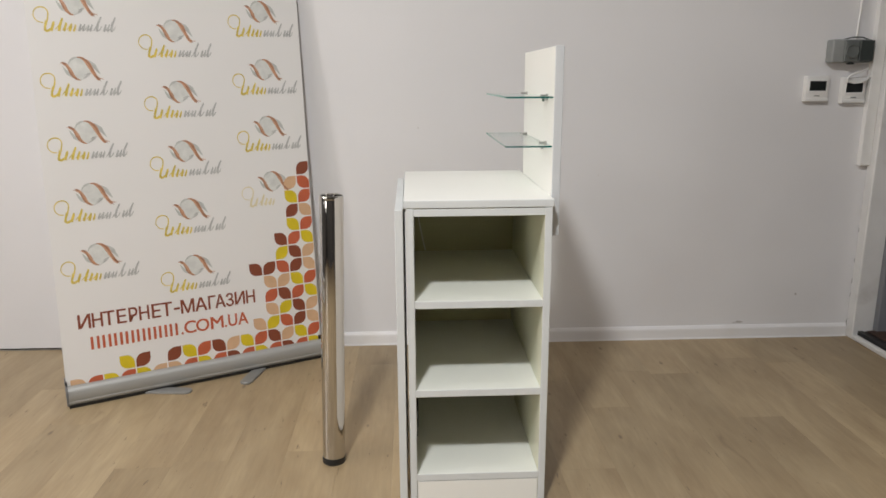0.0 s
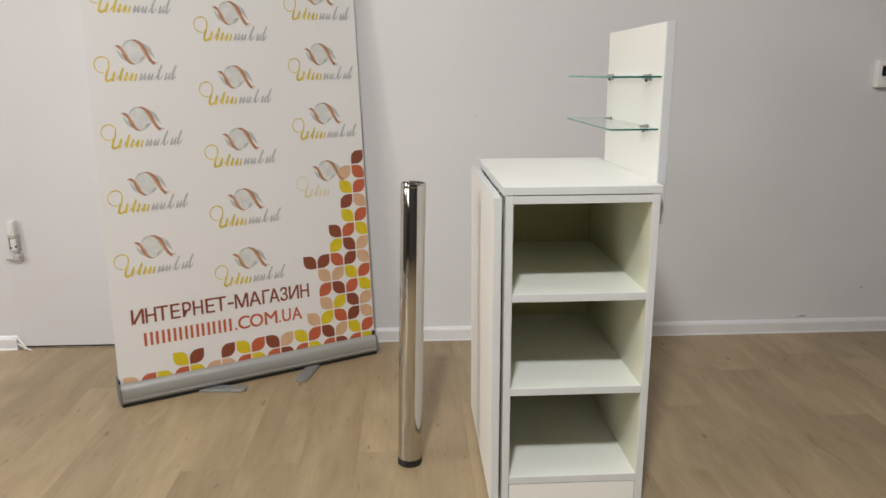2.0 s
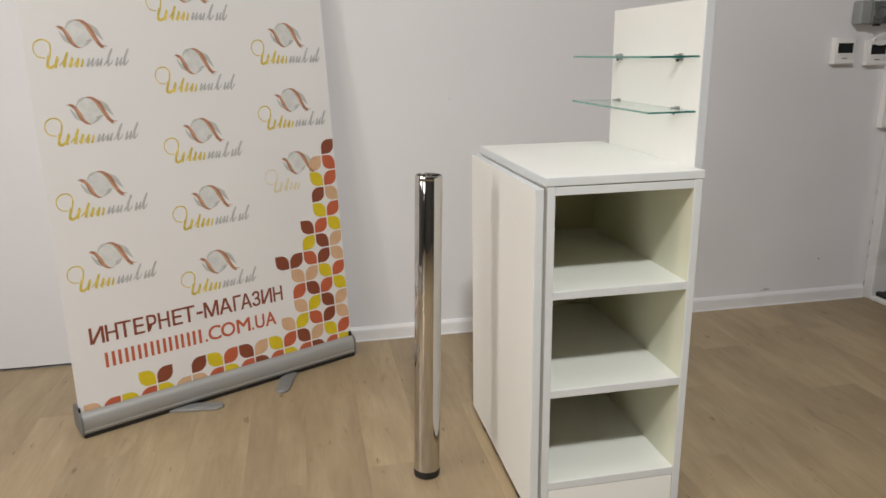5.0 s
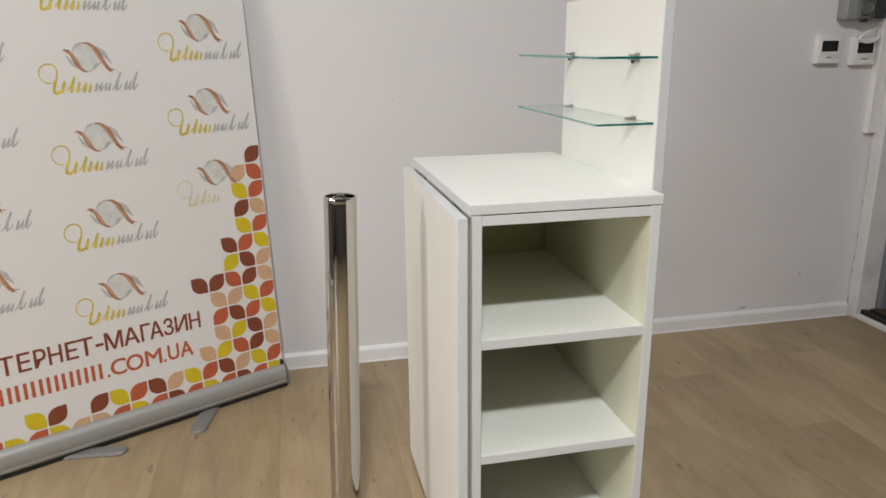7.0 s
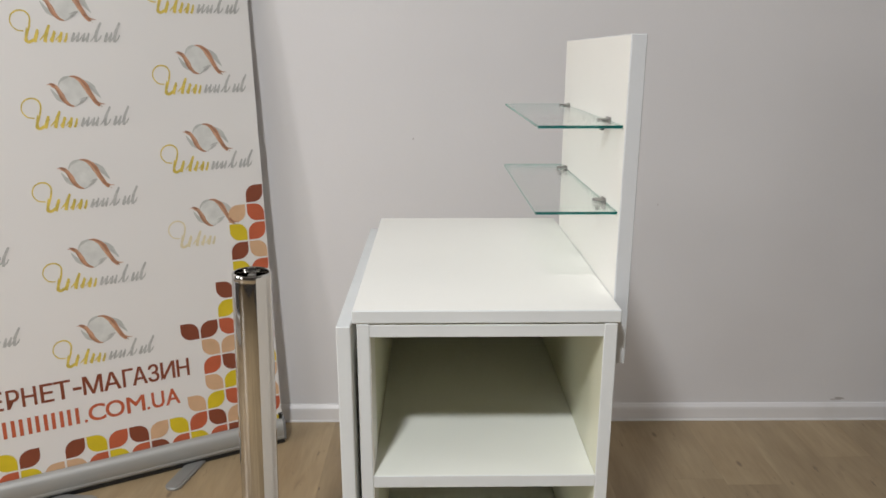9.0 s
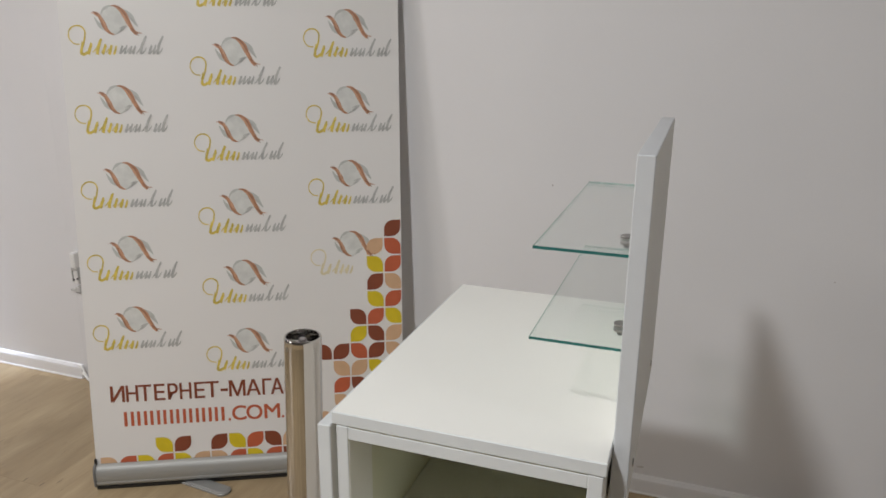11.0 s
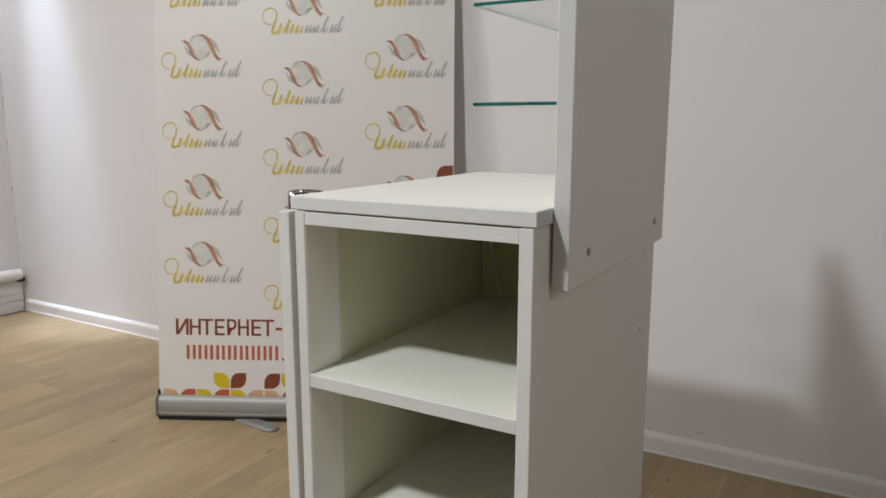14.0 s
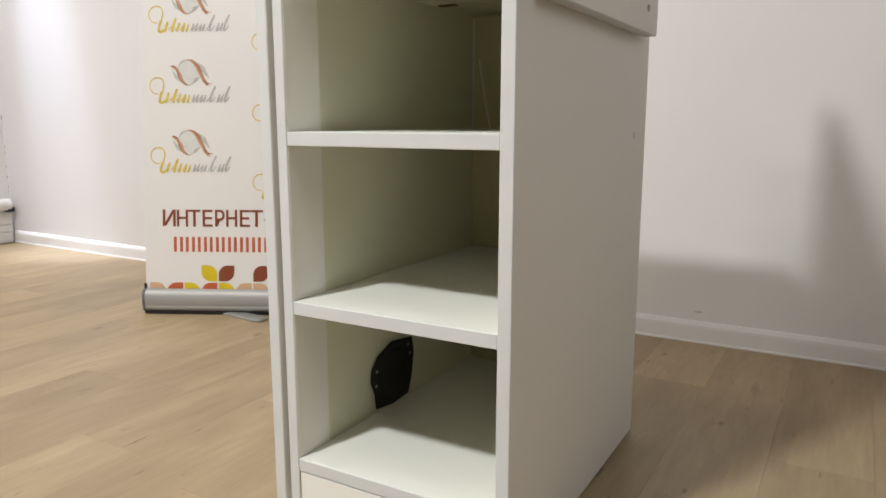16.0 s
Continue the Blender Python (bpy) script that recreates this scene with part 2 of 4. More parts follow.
    dot.inputs["From Max"].default_value, dot.inputs["To Max"].default_value = 0.04, 0.70
    l.new(inside.outputs[0], dot.inputs[0])
    m4 = n.new("ShaderNodeMix")
    m4.data_type = "RGBA"
    l.new(dot.outputs[0], m4.inputs[0])
    l.new(m3.outputs[2], m4.inputs[6])
    m4.inputs[7].default_value = (0.13, 0.085, 0.05, 1)
    # short dark fissures and specks along the grain
    speck, sm = n.new("ShaderNodeTexNoise"), n.new("ShaderNodeMapping")
    sm.inputs["Scale"].default_value = (1, 0.20, 1)
    speck.inputs["Scale"].default_value, speck.inputs["Detail"].default_value, speck.inputs["Roughness"].default_value = 62, 3, 0.65
    l.new(off.outputs[0], sm.inputs[0])
    l.new(sm.outputs[0], speck.inputs["Vector"])
    cut = n.new("ShaderNodeMapRange")
    cut.inputs["From Min"].default_value, cut.inputs["From Max"].default_value, cut.inputs["To Max"].default_value = 0.665, 0.73, 0.75
    l.new(speck.outputs[0], cut.inputs[0])
    m5 = n.new("ShaderNodeMix")
    m5.data_type = "RGBA"
    l.new(cut.outputs[0], m5.inputs[0])
    l.new(m4.outputs[2], m5.inputs[6])
    m5.inputs[7].default_value = (0.13, 0.088, 0.052, 1)
    l.new(m5.outputs[2], b.inputs["Base Color"])
    b.inputs["Roughness"].default_value = 0.42
    b.inputs["Specular IOR Level"].default_value = 0.5
    bp = n.new("ShaderNodeBump")
    bp.inputs["Strength"].default_value, bp.inputs["Distance"].default_value = 0.12, 0.001
    l.new(fibre, bp.inputs["Height"])
    l.new(bp.outputs[0], b.inputs["Normal"])
    return m


OAK = plank_material("oak_vinyl")
OAK_FAR = plank_material("oak_vinyl_far", True)
OAK_BASE = material("oak_underlay", (0.30, 0.21, 0.135), 0.5, vary=0.12, scale=3)


# ---------------------------------------------------------------- mesh helpers
def solid(*boxes, bevel=0.0, segments=1):
    """A bmesh of boxes (x0, x1, y0, y1, z0, z1)."""
    bm = bmesh.new()
    for x0, x1, y0, y1, z0, z1 in boxes:
        vs = [bm.verts.new((x, y, z)) for z in (z0, z1) for x, y in ((x0, y0), (x1, y0), (x1, y1), (x0, y1))]
        for q in ((3, 2, 1, 0), (4, 5, 6, 7), (0, 1, 5, 4), (1, 2, 6, 5), (2, 3, 7, 6), (3, 0, 4, 7)):
            bm.faces.new([vs[i] for i in q])
    if bevel:
        bmesh.ops.bevel(bm, geom=list(bm.edges), offset=bevel, segments=segments, profile=0.5, affect="EDGES")
    return bm


def lathe(profile, n=48, axis="z"):
    """A bmesh turned from (radius, height) pairs, closed where the radius is 0."""
    bm = bmesh.new()
    rings = []
    for r, h in profile:
        if r <= 1e-6:
            rings.append([bm.verts.new((0, 0, h))])
        else:
            rings.append([bm.verts.new((r * math.cos(2 * math.pi * i / n), r * math.sin(2 * math.pi * i / n), h)) for i in range(n)])
    for a, b in zip(rings, rings[1:]):
        for i in range(n):
            j = (i + 1) % n
            if len(a) == 1:
                bm.faces.new((a[0], b[j], b[i])) if len(b) > 1 else None
            elif len(b) == 1:
                bm.faces.new((a[i], a[j], b[0]))
            else:
                bm.faces.new((a[i], a[j], b[j], b[i]))
    bmesh.ops.recalc_face_normals(bm, faces=bm.faces)
    if axis == "y":
        bmesh.ops.rotate(bm, verts=bm.verts, cent=(0, 0, 0), matrix=Matrix.Rotation(radians(90), 3, "X"))
    if axis == "x":
        bmesh.ops.rotate(bm, verts=bm.verts, cent=(0, 0, 0), matrix=Matrix.Rotation(radians(90), 3, "Y"))
    return bm


def prism(outline, d0, d1, plane="xz", bevel=0.0):
    """A closed outline pushed from d0 to d1 across its plane ('xz': along y, 'xy': along z, 'yz': along x)."""
    bm = bmesh.new()
    put = {"xz": lambda a, b, d: (a, d, b), "xy": lambda a, b, d: (a, b, d), "yz": lambda a, b, d: (d, a, b)}[plane]
    lo, hi = ([bm.verts.new(put(a, b, d)) for a, b in outline] for d in (d0, d1))
    bm.faces.new(lo)
    bm.faces.new(hi[::-1])
    for i in range(len(lo)):
        j = (i + 1) % len(lo)
        bm.faces.new((lo[i], lo[j], hi[j], hi[i]))
    bmesh.ops.recalc_face_normals(bm, faces=bm.faces)
    if bevel:
        bmesh.ops.bevel(bm, geom=list(bm.edges), offset=bevel, segments=1, affect="EDGES")
    return bm


def tube(points, r, n=10):
    """A round rod along a smooth line of points."""
    bm = bmesh.new()
    pts = [Vector(p) for p in points]
    rings, side = [], None
    for i, p in enumerate(pts):
        d = (pts[min(i + 1, len(pts) - 1)] - pts[max(i - 1, 0)]).normalized()
        side = (side - d * side.dot(d)).normalized() if side else d.orthogonal().normalized()
        up = d.cross(side)
        rings.append([bm.verts.new(p + r * (math.cos(2 * math.pi * k / n) * side + math.sin(2 * math.pi * k / n) * up)) for k in range(n)])
    for a, b in zip(rings, rings[1:]):
        for k in range(n):
            bm.faces.new((a[k], a[(k + 1) % n], b[(k + 1) % n], b[k]))
    bm.faces.new(rings[0][::-1])
    bm.faces.new(rings[-1])
    bmesh.ops.recalc_face_normals(bm, faces=bm.faces)
    return bm


def curve(points, n=8):
    """Points on a smooth line through the given ones."""
    ps = [Vector(p) for p in points]
    out = []
    for i in range(len(ps) - 1):
        a, b, c, d = ps[max(i - 1, 0)], ps[i], ps[i + 1], ps[min(i + 2, len(ps) - 1)]
        for k in range(n):
            t = k / n
            out.append(0.5 * (2 * b + (c - a) * t + (2 * a - 5 * b + 4 * c - d) * t * t + (3 * b - a - 3 * c + d) * t ** 3))
    return out + [ps[-1]]


def finish(bm, name, mat, smooth=False):
    me = bpy.data.meshes.new(name)
    bm.to_mesh(me)
    bm.free()
    for m in mat if isinstance(mat, (list, tuple)) else (mat,):
        me.materials.append(m)
    if smooth:
        me.polygons.foreach_set("use_smooth", [True] * len(me.polygons))
        me.set_sharp_from_angle(angle=radians(35))
    return me


def part(name, bm, mat, parent, label="", smooth=False):
    ob = new(name, finish(bm, name, mat, smooth))
    ob.parent = parent
    return tagged(ob, label) if label else ob


def thing(name, m, label, category, group="", kind=""):
    ob = new(name)
    ob.empty_display_size = 0.1
    ob.matrix_world = m
    return tagged(ob, label, category, group, kind)


def structure(name, bm, mat, m=None, label="", smooth=False):
    ob = new(name, finish(bm, name, mat, smooth))
    if m:
        ob.matrix_world = m
    return tagged(ob, label, kind="structure")


# ---------------------------------------------------------------- the room
# The back wall runs almost along x; things on it are laid out from NORTH: x along it, -y into the room.
NORTH = pose(0, 2.976, 0, 0, 0, -0.25)
WEST_X, EAST_X, SOUTH_Y, FAR_X, STUB_Y = -2.155, 2.195, -3.40, -4.60, 1.05

floor = structure("floor", solid((FAR_X - 0.2, EAST_X + 0.9, SOUTH_Y - 0.2, 3.25, -0.14, -0.004)), OAK_BASE, label="oak-look vinyl plank floor with dark joints")
structure("ceiling", solid((FAR_X - 0.2, EAST_X + 0.2, SOUTH_Y - 0.2, 3.2, CEIL, CEIL + 0.15)), CEILING, label="unseen plain ceiling, greyed to cut the light it bounces")

DOOR_L, DOOR_R, DOOR_TOP = -1.150, -0.345, 2.03
structure("wall_north", solid((-2.45, DOOR_L, 0, 0.2, -0.02, CEIL), (DOOR_R, 2.45, 0, 0.2, -0.02, CEIL), (DOOR_L, DOOR_R, 0, 0.2, DOOR_TOP, CEIL)), WALL, NORTH, "white painted plaster wall with faint stains")
structure("wall_south", solid((FAR_X - 0.2, EAST_X + 0.2, SOUTH_Y - 0.2, SOUTH_Y, -0.02, CEIL)), DARK_WALL, label="unseen plain wall, darkened to hold down bounced light")
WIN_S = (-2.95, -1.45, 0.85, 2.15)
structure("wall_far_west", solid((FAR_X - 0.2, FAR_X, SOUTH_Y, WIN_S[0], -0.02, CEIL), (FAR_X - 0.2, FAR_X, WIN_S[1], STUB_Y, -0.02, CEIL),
          (FAR_X - 0.2, FAR_X, WIN_S[0], WIN_S[1], -0.02, WIN_S[2]), (FAR_X - 0.2, FAR_X, WIN_S[0], WIN_S[1], WIN_S[3], CEIL)), DARK_WALL, label="unseen wall with a window, darkened to hold down bounced light")
structure("wall_recess", solid((FAR_X - 0.2, WEST_X - 0.2, STUB_Y, STUB_Y + 0.2, -0.02, CEIL)), DARK_WALL, label="unseen plain wall, darkened to hold down bounced light")
WIN_W = (1.15, 1.65, 0.75, 1.95)
PIER_Y = 2.30
structure("wall_west", solid((WEST_X - 0.2, WEST_X, PIER_Y, 3.2, -0.02, CEIL)), WALL, label="white painted wall with rough plaster edge")
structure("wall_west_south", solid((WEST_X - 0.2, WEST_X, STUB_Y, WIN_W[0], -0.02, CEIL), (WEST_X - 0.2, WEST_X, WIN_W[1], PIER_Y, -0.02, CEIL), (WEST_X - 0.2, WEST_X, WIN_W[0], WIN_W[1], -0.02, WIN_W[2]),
          (WEST_X - 0.2, WEST_X, WIN_W[0], WIN_W[1], WIN_W[3], CEIL)), DARK_WALL, label="unseen stretch of wall with a window, darkened to hold down bounced light")
WIN_E = (1.34, 1.66, 0.95, 2.15)
EDOOR = (2.02, 2.918, 0.03, 2.05)
structure("wall_east", solid((EAST_X, EAST_X + 0.2, EDOOR[1], 3.2, -0.02, CEIL)), WALL, label="white painted pier beside the doorway")
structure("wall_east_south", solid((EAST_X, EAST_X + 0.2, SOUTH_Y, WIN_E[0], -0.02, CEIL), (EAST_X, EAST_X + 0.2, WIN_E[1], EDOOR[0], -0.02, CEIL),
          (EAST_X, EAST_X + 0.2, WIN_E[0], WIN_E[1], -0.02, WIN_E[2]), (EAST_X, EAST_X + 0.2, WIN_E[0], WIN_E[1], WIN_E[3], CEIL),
          (EAST_X, EAST_X + 0.2, EDOOR[0], EDOOR[1], EDOOR[3], CEIL)), DARK_WALL, label="unseen stretch of wall with a doorway, darkened to hold down bounced light")


def window(name, x, y0, y1, z0, z1, label):
    """A narrow casement in a wall that faces x, seen from neither side of its glass."""
    w = thing(name, pose(x, (y0 + y1) / 2, z0), label, "window", kind="structure")
    h, s = (y1 - y0) / 2, z1 - z0
    part("window_frame", solid((-0.03, 0.03, -h, -h + 0.05, 0, s), (-0.03, 0.03, h - 0.05, h, 0, s), (-0.03, 0.03, -h + 0.05, h - 0.05, 0, 0.05), (-0.03, 0.03, -h + 0.05, h - 0.05, s - 0.05, s)), WHITE_PLASTIC, w)
    pane = part("pane", solid((-0.004, 0.004, -h + 0.05, h - 0.05, 0.05, s - 0.05)), GLASS, w)
    pane.visible_shadow = False
    return w


window("window_1", WEST_X - 0.14, *WIN_W, "narrow white plastic window with clear glass")
# added opening for the far fill light
window("added_window_3", FAR_X - 0.14, *WIN_S, "white plastic window with clear glass")
window("window_2", EAST_X + 0.14, *WIN_E, "narrow white plastic window with clear glass")


def skirting(x0, x1):
    """Plastic skirting with a coved top, along the back wall."""
    outline = [(0.0, 0.0), (-0.016, 0.0), (-0.0162, 0.003), (-0.0128, 0.0055), (-0.0125, 0.036), (-0.0115, 0.042), (-0.0050, 0.050), (0.0, 0.0515)]
    return prism([(a, b) for a, b in outline], x0, x1, "yz")


structure("baseboard", skirting(-2.128, DOOR_L - 0.008), TRIM, NORTH, "white plastic skirting board, end cut at the door")
structure("baseboard", skirting(DOOR_R + 0.01, 2.186), TRIM, NORTH, "white plastic skirting board with a coved top")

DUSTY = material("dusty_gap", (0.26, 0.235, 0.21), 0.8, vary=0.3, scale=25)
SCUFF = material("grey_scuff", (0.45, 0.42, 0.405), 0.7, vary=0.2, scale=80)
FAINT = material("faint_scuff", (0.54, 0.51, 0.50), 0.7, vary=0.15, scale=80)
wall_n = bpy.data.objects["wall_north"]
for sx, sz, w, h, ink in ((1.758, 0.063, 0.030, 0.007, SCUFF), (1.742, 0.060, 0.020, 0.004, FAINT), (1.973, 0.173, 0.009, 0.008, SCUFF), (0.785, 0.073, 0.020, 0.005, FAINT),
                          (0.510, 0.825, 0.004, 0.004, SCUFF), (1.176, 0.646, 0.004, 0.004, FAINT)):
    blot = [(sx + w / 2 * math.cos(a) * (1 + 0.25 * math.sin(3 * a + sx * 40)), sz + h / 2 * math.sin(a) * (1 + 0.3 * math.cos(2 * a + sz * 50))) for a in [2 * math.pi * i / 14 for i in range(14)]]
    part("scuff", prism(blot, -0.0006, 0.0004, "xz"), ink, wall_n)

# flush white door in the back wall
door = thing("door_1", NORTH @ pose(DOOR_L, 0, 0), "closed flush white door, nearly level with the wall", "door", kind="structure")
part("door_leaf", solid((0.0, DOOR_R - DOOR_L, 0.0003, 0.044, 0.010, DOOR_TOP)), WALL, door)
part("threshold", solid((0.0, DOOR_R - DOOR_L, 0.002, 0.2, -0.01, 0.002)), DUSTY, door, "dusty gap under the door")
lock = part("door_lock", solid((0.026, 0.049, -0.028, 0.004, 0.425, 0.480), bevel=0.005, segments=2), WHITE_PLASTIC, door, "white plastic surface-mounted lock", smooth=True)
part("keeper", solid((0.022, 0.026, -0.024, 0.004, 0.376, 0.426), (0.049, 0.052, -0.024, 0.004, 0.370, 0.428), (0.024, 0.050, -0.026, 0.002, 0.418, 0.425), bevel=0.001), WORN_WHITE, lock, "worn painted latch plates")
part("latch", solid((0.026, 0.048, -0.022, 0.004, 0.372, 0.417), bevel=0.003), WHITE_PLASTIC, lock)
part("bolt", solid((0.002, 0.052, -0.020, -0.010, 0.338, 0.347), (0.032, 0.056, -0.026, 0.003, 0.338, 0.360), bevel=0.003), WORN_WHITE, lock, "worn painted sliding bolt")
for bx, bz in ((0.029, 0.384), (0.046, 0.388)):
    part("screw", solid((bx - 0.003, bx + 0.003, -0.0245, -0.0215, bz - 0.003, bz + 0.003)), RUBBER, lock)

cable = thing("cable_end", NORTH @ pose(DOOR_L - 0.008, 0, 0), "short loop of white cable at the skirting's cut end", "cable")
part("cable_loop", tube(curve([(-0.02, -0.006, 0.048), (0.004, -0.012, 0.046), (0.022, -0.018, 0.026), (0.040, -0.022, 0.006), (0.056, -0.024, 0.0035)]), 0.0035), WHITE_PLASTIC, cable, smooth=True)
part("cable_tail", tube(curve([(-0.02, -0.008, 0.02), (0.006, -0.012, 0.020), (0.018, -0.014, 0.012), (0.030, -0.018, 0.004)]), 0.003), WHITE_PLASTIC, cable, smooth=True)

# heating pipe and boxed foot along the west wall
pipe = thing("heating_pipe", pose(WEST_X, 0, 0), "thick white-painted heating pipe low along the wall", "pipe")
part("pipe", tube([(0.040, STUB_Y, 0.168), (0.040, 2.0, 0.169), (0.040, 2.955, 0.170)], 0.0255, 24), OLD_PAINT, pipe, smooth=True)
for py in (1.2, 2.60):
    part("bracket", solid((-0.005, 0.034, py - 0.012, py + 0.012, 0.158, 0.182), bevel=0.002), OLD_PAINT, pipe)
# solid black in place of the wall gap and the pipe's shadow
part("dark_gap", solid((0.012, 0.058, 2.940, 2.9700, 0.137, 0.158), bevel=0.004), RUBBER, pipe, "black block for the gap and the shadow under the pipe's end")
structure("trim", solid((0.0, 0.030, STUB_Y, 2.968, 0.0, 0.047), (0.0, 0.027, STUB_Y, 2.969, 0.0485, 0.0792), (0.0, 0.024, STUB_Y, 2.970, 0.0805, 0.138), bevel=0.003), OLD_PAINT, pose(WEST_X, 0, 0), "worn grey-white boxed foot of the wall")

# a crack down the plaster corner
crack_rng = random.Random(3)
crack = thing("plaster_crack", pose(WEST_X, 2.976, 0), "dark broken crack down the plaster corner", "crack", kind="structure")
cz = 0.215
while cz < 2.0:
    h = crack_rng.uniform(0.006, 0.045)
    lean, wide = crack_rng.uniform(-0.0015, 0.0015), crack_rng.uniform(0.0015, 0.0045)
    y0 = crack_rng.uniform(0.0030, 0.0075)
    sliver = [(y0, cz), (y0 + 0.6 * wide, cz + 0.25 * h), (y0 + wide + lean, cz + 0.6 * h), (y0 + lean, cz + h), (y0 + 0.3 * lean - 0.0004, cz + 0.5 * h)]
    part("crack_line", prism(sliver, -0.001, crack_rng.uniform(0.0004, 0.0012), "yz"), FAINT if crack_rng.random() < 0.6 else SCUFF, crack)
    cz += h + crack_rng.uniform(0.004, 0.11) * crack_rng.choice((0.4, 1.0, 1.6))

# east doorway: painted frame, raised sill, grey door and mat beyond
frame_e = thing("door_2", pose(EAST_X, 0, 0), "grey door in a chipped white-painted frame", "door", kind="structure")
part("door_frame", solid((-0.008, 0.262, EDOOR[1] - 0.003, EDOOR[1] + 0.044, 0.0, 2.13), bevel=0.004), OLD_PAINT, frame_e, "white door jamb with chipped paint")
part("door_frame", solid((-0.008, 0.262, EDOOR[0] - 0.044, EDOOR[0] + 0.003, 0.0, 2.13), bevel=0.004), OLD_PAINT, frame_e)
part("door_head", solid((-0.006, 0.262, EDOOR[0] + 0.003, EDOOR[1] - 0.003, EDOOR[3] - 0.003, 2.128), bevel=0.004), OLD_PAINT, frame_e)
part("door_sill", solid((-0.008, 0.014, EDOOR[0] + 0.003, EDOOR[1] - 0.003, 0.0, 0.020), bevel=0.004), OLD_PAINT, frame_e, "white painted raised sill, worn")
part("seal", solid((0.014, 0.034, EDOOR[0] + 0.003, EDOOR[1] - 0.003, 0.0, 0.034)), RUBBER, frame_e, "black sealing strip")
part("door_stop", solid((0.070, 0.110, EDOOR[1] - 0.030, EDOOR[1] - 0.0028, 0.020, EDOOR[3] - 0.004), bevel=0.003), GREY_PAINT, frame_e, "grey painted door stop")
part("door_leaf", solid((0.222, 0.260, EDOOR[0] + 0.006, EDOOR[1] - 0.006, 0.004, EDOOR[3] - 0.006), bevel=0.003), GREY_PAINT, frame_e, "grey painted door leaf")
part("panel_moulding", solid((0.212, 0.2225, EDOOR[0] + 0.12, EDOOR[1] - 0.10, 0.10, 0.112), (0.212, 0.2225, EDOOR[0] + 0.12, EDOOR[1] - 0.10, 0.90, 0.912), (0.212, 0.2225, EDOOR[1] - 0.112, EDOOR[1] - 0.10, 0.112, 0.90), (0.212, 0.2225, EDOOR[0] + 0.12, EDOOR[0] + 0.132, 0.112, 0.90), bevel=0.002), GREY_PAINT, frame_e)
part("sill_board", solid((0.034, 0.222, EDOOR[0] + 0.003, EDOOR[1] - 0.003, -0.002, 0.031)), OLD_PAINT, frame_e)
for cz, cw in ((0.045, 0.003), (0.16, 0.002), (0.215, 0.0025), (0.30, 0.002), (0.013, 0.004), (0.42, 0.0018)):
    part("paint_chip", solid((-0.0088, -0.0075, EDOOR[1] + 0.0400 - 0.4 * cw, EDOOR[1] + 0.0405, cz, cz + 8 * cw)), JOINT, frame_e)
mat_thing = thing("door_mat", pose(EAST_X + 0.036, 2.54, 0.031), "brown ribbed door mat behind the sill", "mat")
part("backing", solid((0, 0.180, -0.30, 0.365, 0.0, 0.004)), RUBBER, mat_thing)
for i in range(16):
    part("rib", solid((0.004 + i * 0.0110, 0.0115 + i * 0.0110, -0.295, 0.360, 0.004, 0.010), bevel=0.0015), MAT_FIBRE, mat_thing)

# ceiling lights
for lx, ly, size in ((0.02, 0.13, 1.0), (-1.58, 0.82, 3.4)):
    lamp = thing("ceiling_light", pose(lx, ly, CEIL), "round white ceiling light with a shallow rim, lit", "lamp", "ceiling lights")
    part("housing", lathe([(0, 0), (0.19 * size, 0), (0.19 * size, -0.03), (0.175 * size, -0.062), (0.150 * size, -0.066), (0.145 * size, -0.058), (0, -0.058)], 40), WHITE_PLASTIC, lamp, smooth=True)

# a made-up housing for the two added corner spots
spot = thing("added_spotlight", pose(-1.985, 2.72, CEIL), "unseen twin-headed spotlight, added as the source of the wall's light streak", "lamp")
part("base", solid((-0.07, 0.07, -0.03, 0.03, -0.014, 0.0), bevel=0.004), WHITE_PLASTIC, spot)
for hx in (-0.035, 0.035):
    stem = lathe([(0, -0.012), (0.006, -0.012), (0.006, -0.05), (0, -0.05)], 16)
    head = lathe([(0, -0.045), (0.028, -0.048), (0.030, -0.115), (0.026, -0.118), (0.024, -0.07), (0, -0.066)], 24)
    for name, bm in (("stem", stem), ("head", head)):
        bmesh.ops.translate(bm, verts=bm.verts, vec=(hx, 0, 0))
        part(name, bm, WHITE_PLASTIC, spot, smooth=True)

# ---------------------------------------------------------------- things on the back wall
def thermostat(x, z, label):
    t = thing("thermostat", NORTH @ pose(x, 0, z), label, "thermostat", "floor-heating thermostats")
    body = part("body", solid((-0.044, 0.044, -0.010, 0.0, -0.0465, 0.0465), (-0.0425, 0.0425, -0.022, -0.010, -0.045, 0.045), bevel=0.004, segments=2), WHITE_PLASTIC, t, smooth=True)
    part("bezel", solid((-0.034, 0.034, -0.0235, -0.021, -0.016, 0.034), bevel=0.001), WHITE_PLASTIC, body)
    part("display", solid((-0.0300, 0.0300, -0.0250, -0.022, -0.007, 0.027), bevel=0.0008), SCREEN, t, "blank black display")
    part("button", solid((-0.010, 0.010, -0.0245, -0.021, -0.0270, -0.0230), bevel=0.0008), GREY_PLASTIC, t)
    part("flap", solid((-0.0430, 0.0430, -0.0240, -0.008, -0.0450, -0.0320), bevel=0.002), WHITE_PLASTIC, t)
    return t


TH_Z = 0.9545
thermostat(1.956, TH_Z, "white square wall thermostat with a blank black display")
thermostat(2.092, TH_Z - 0.0065, "white wall thermostat with a cable draped over its display")

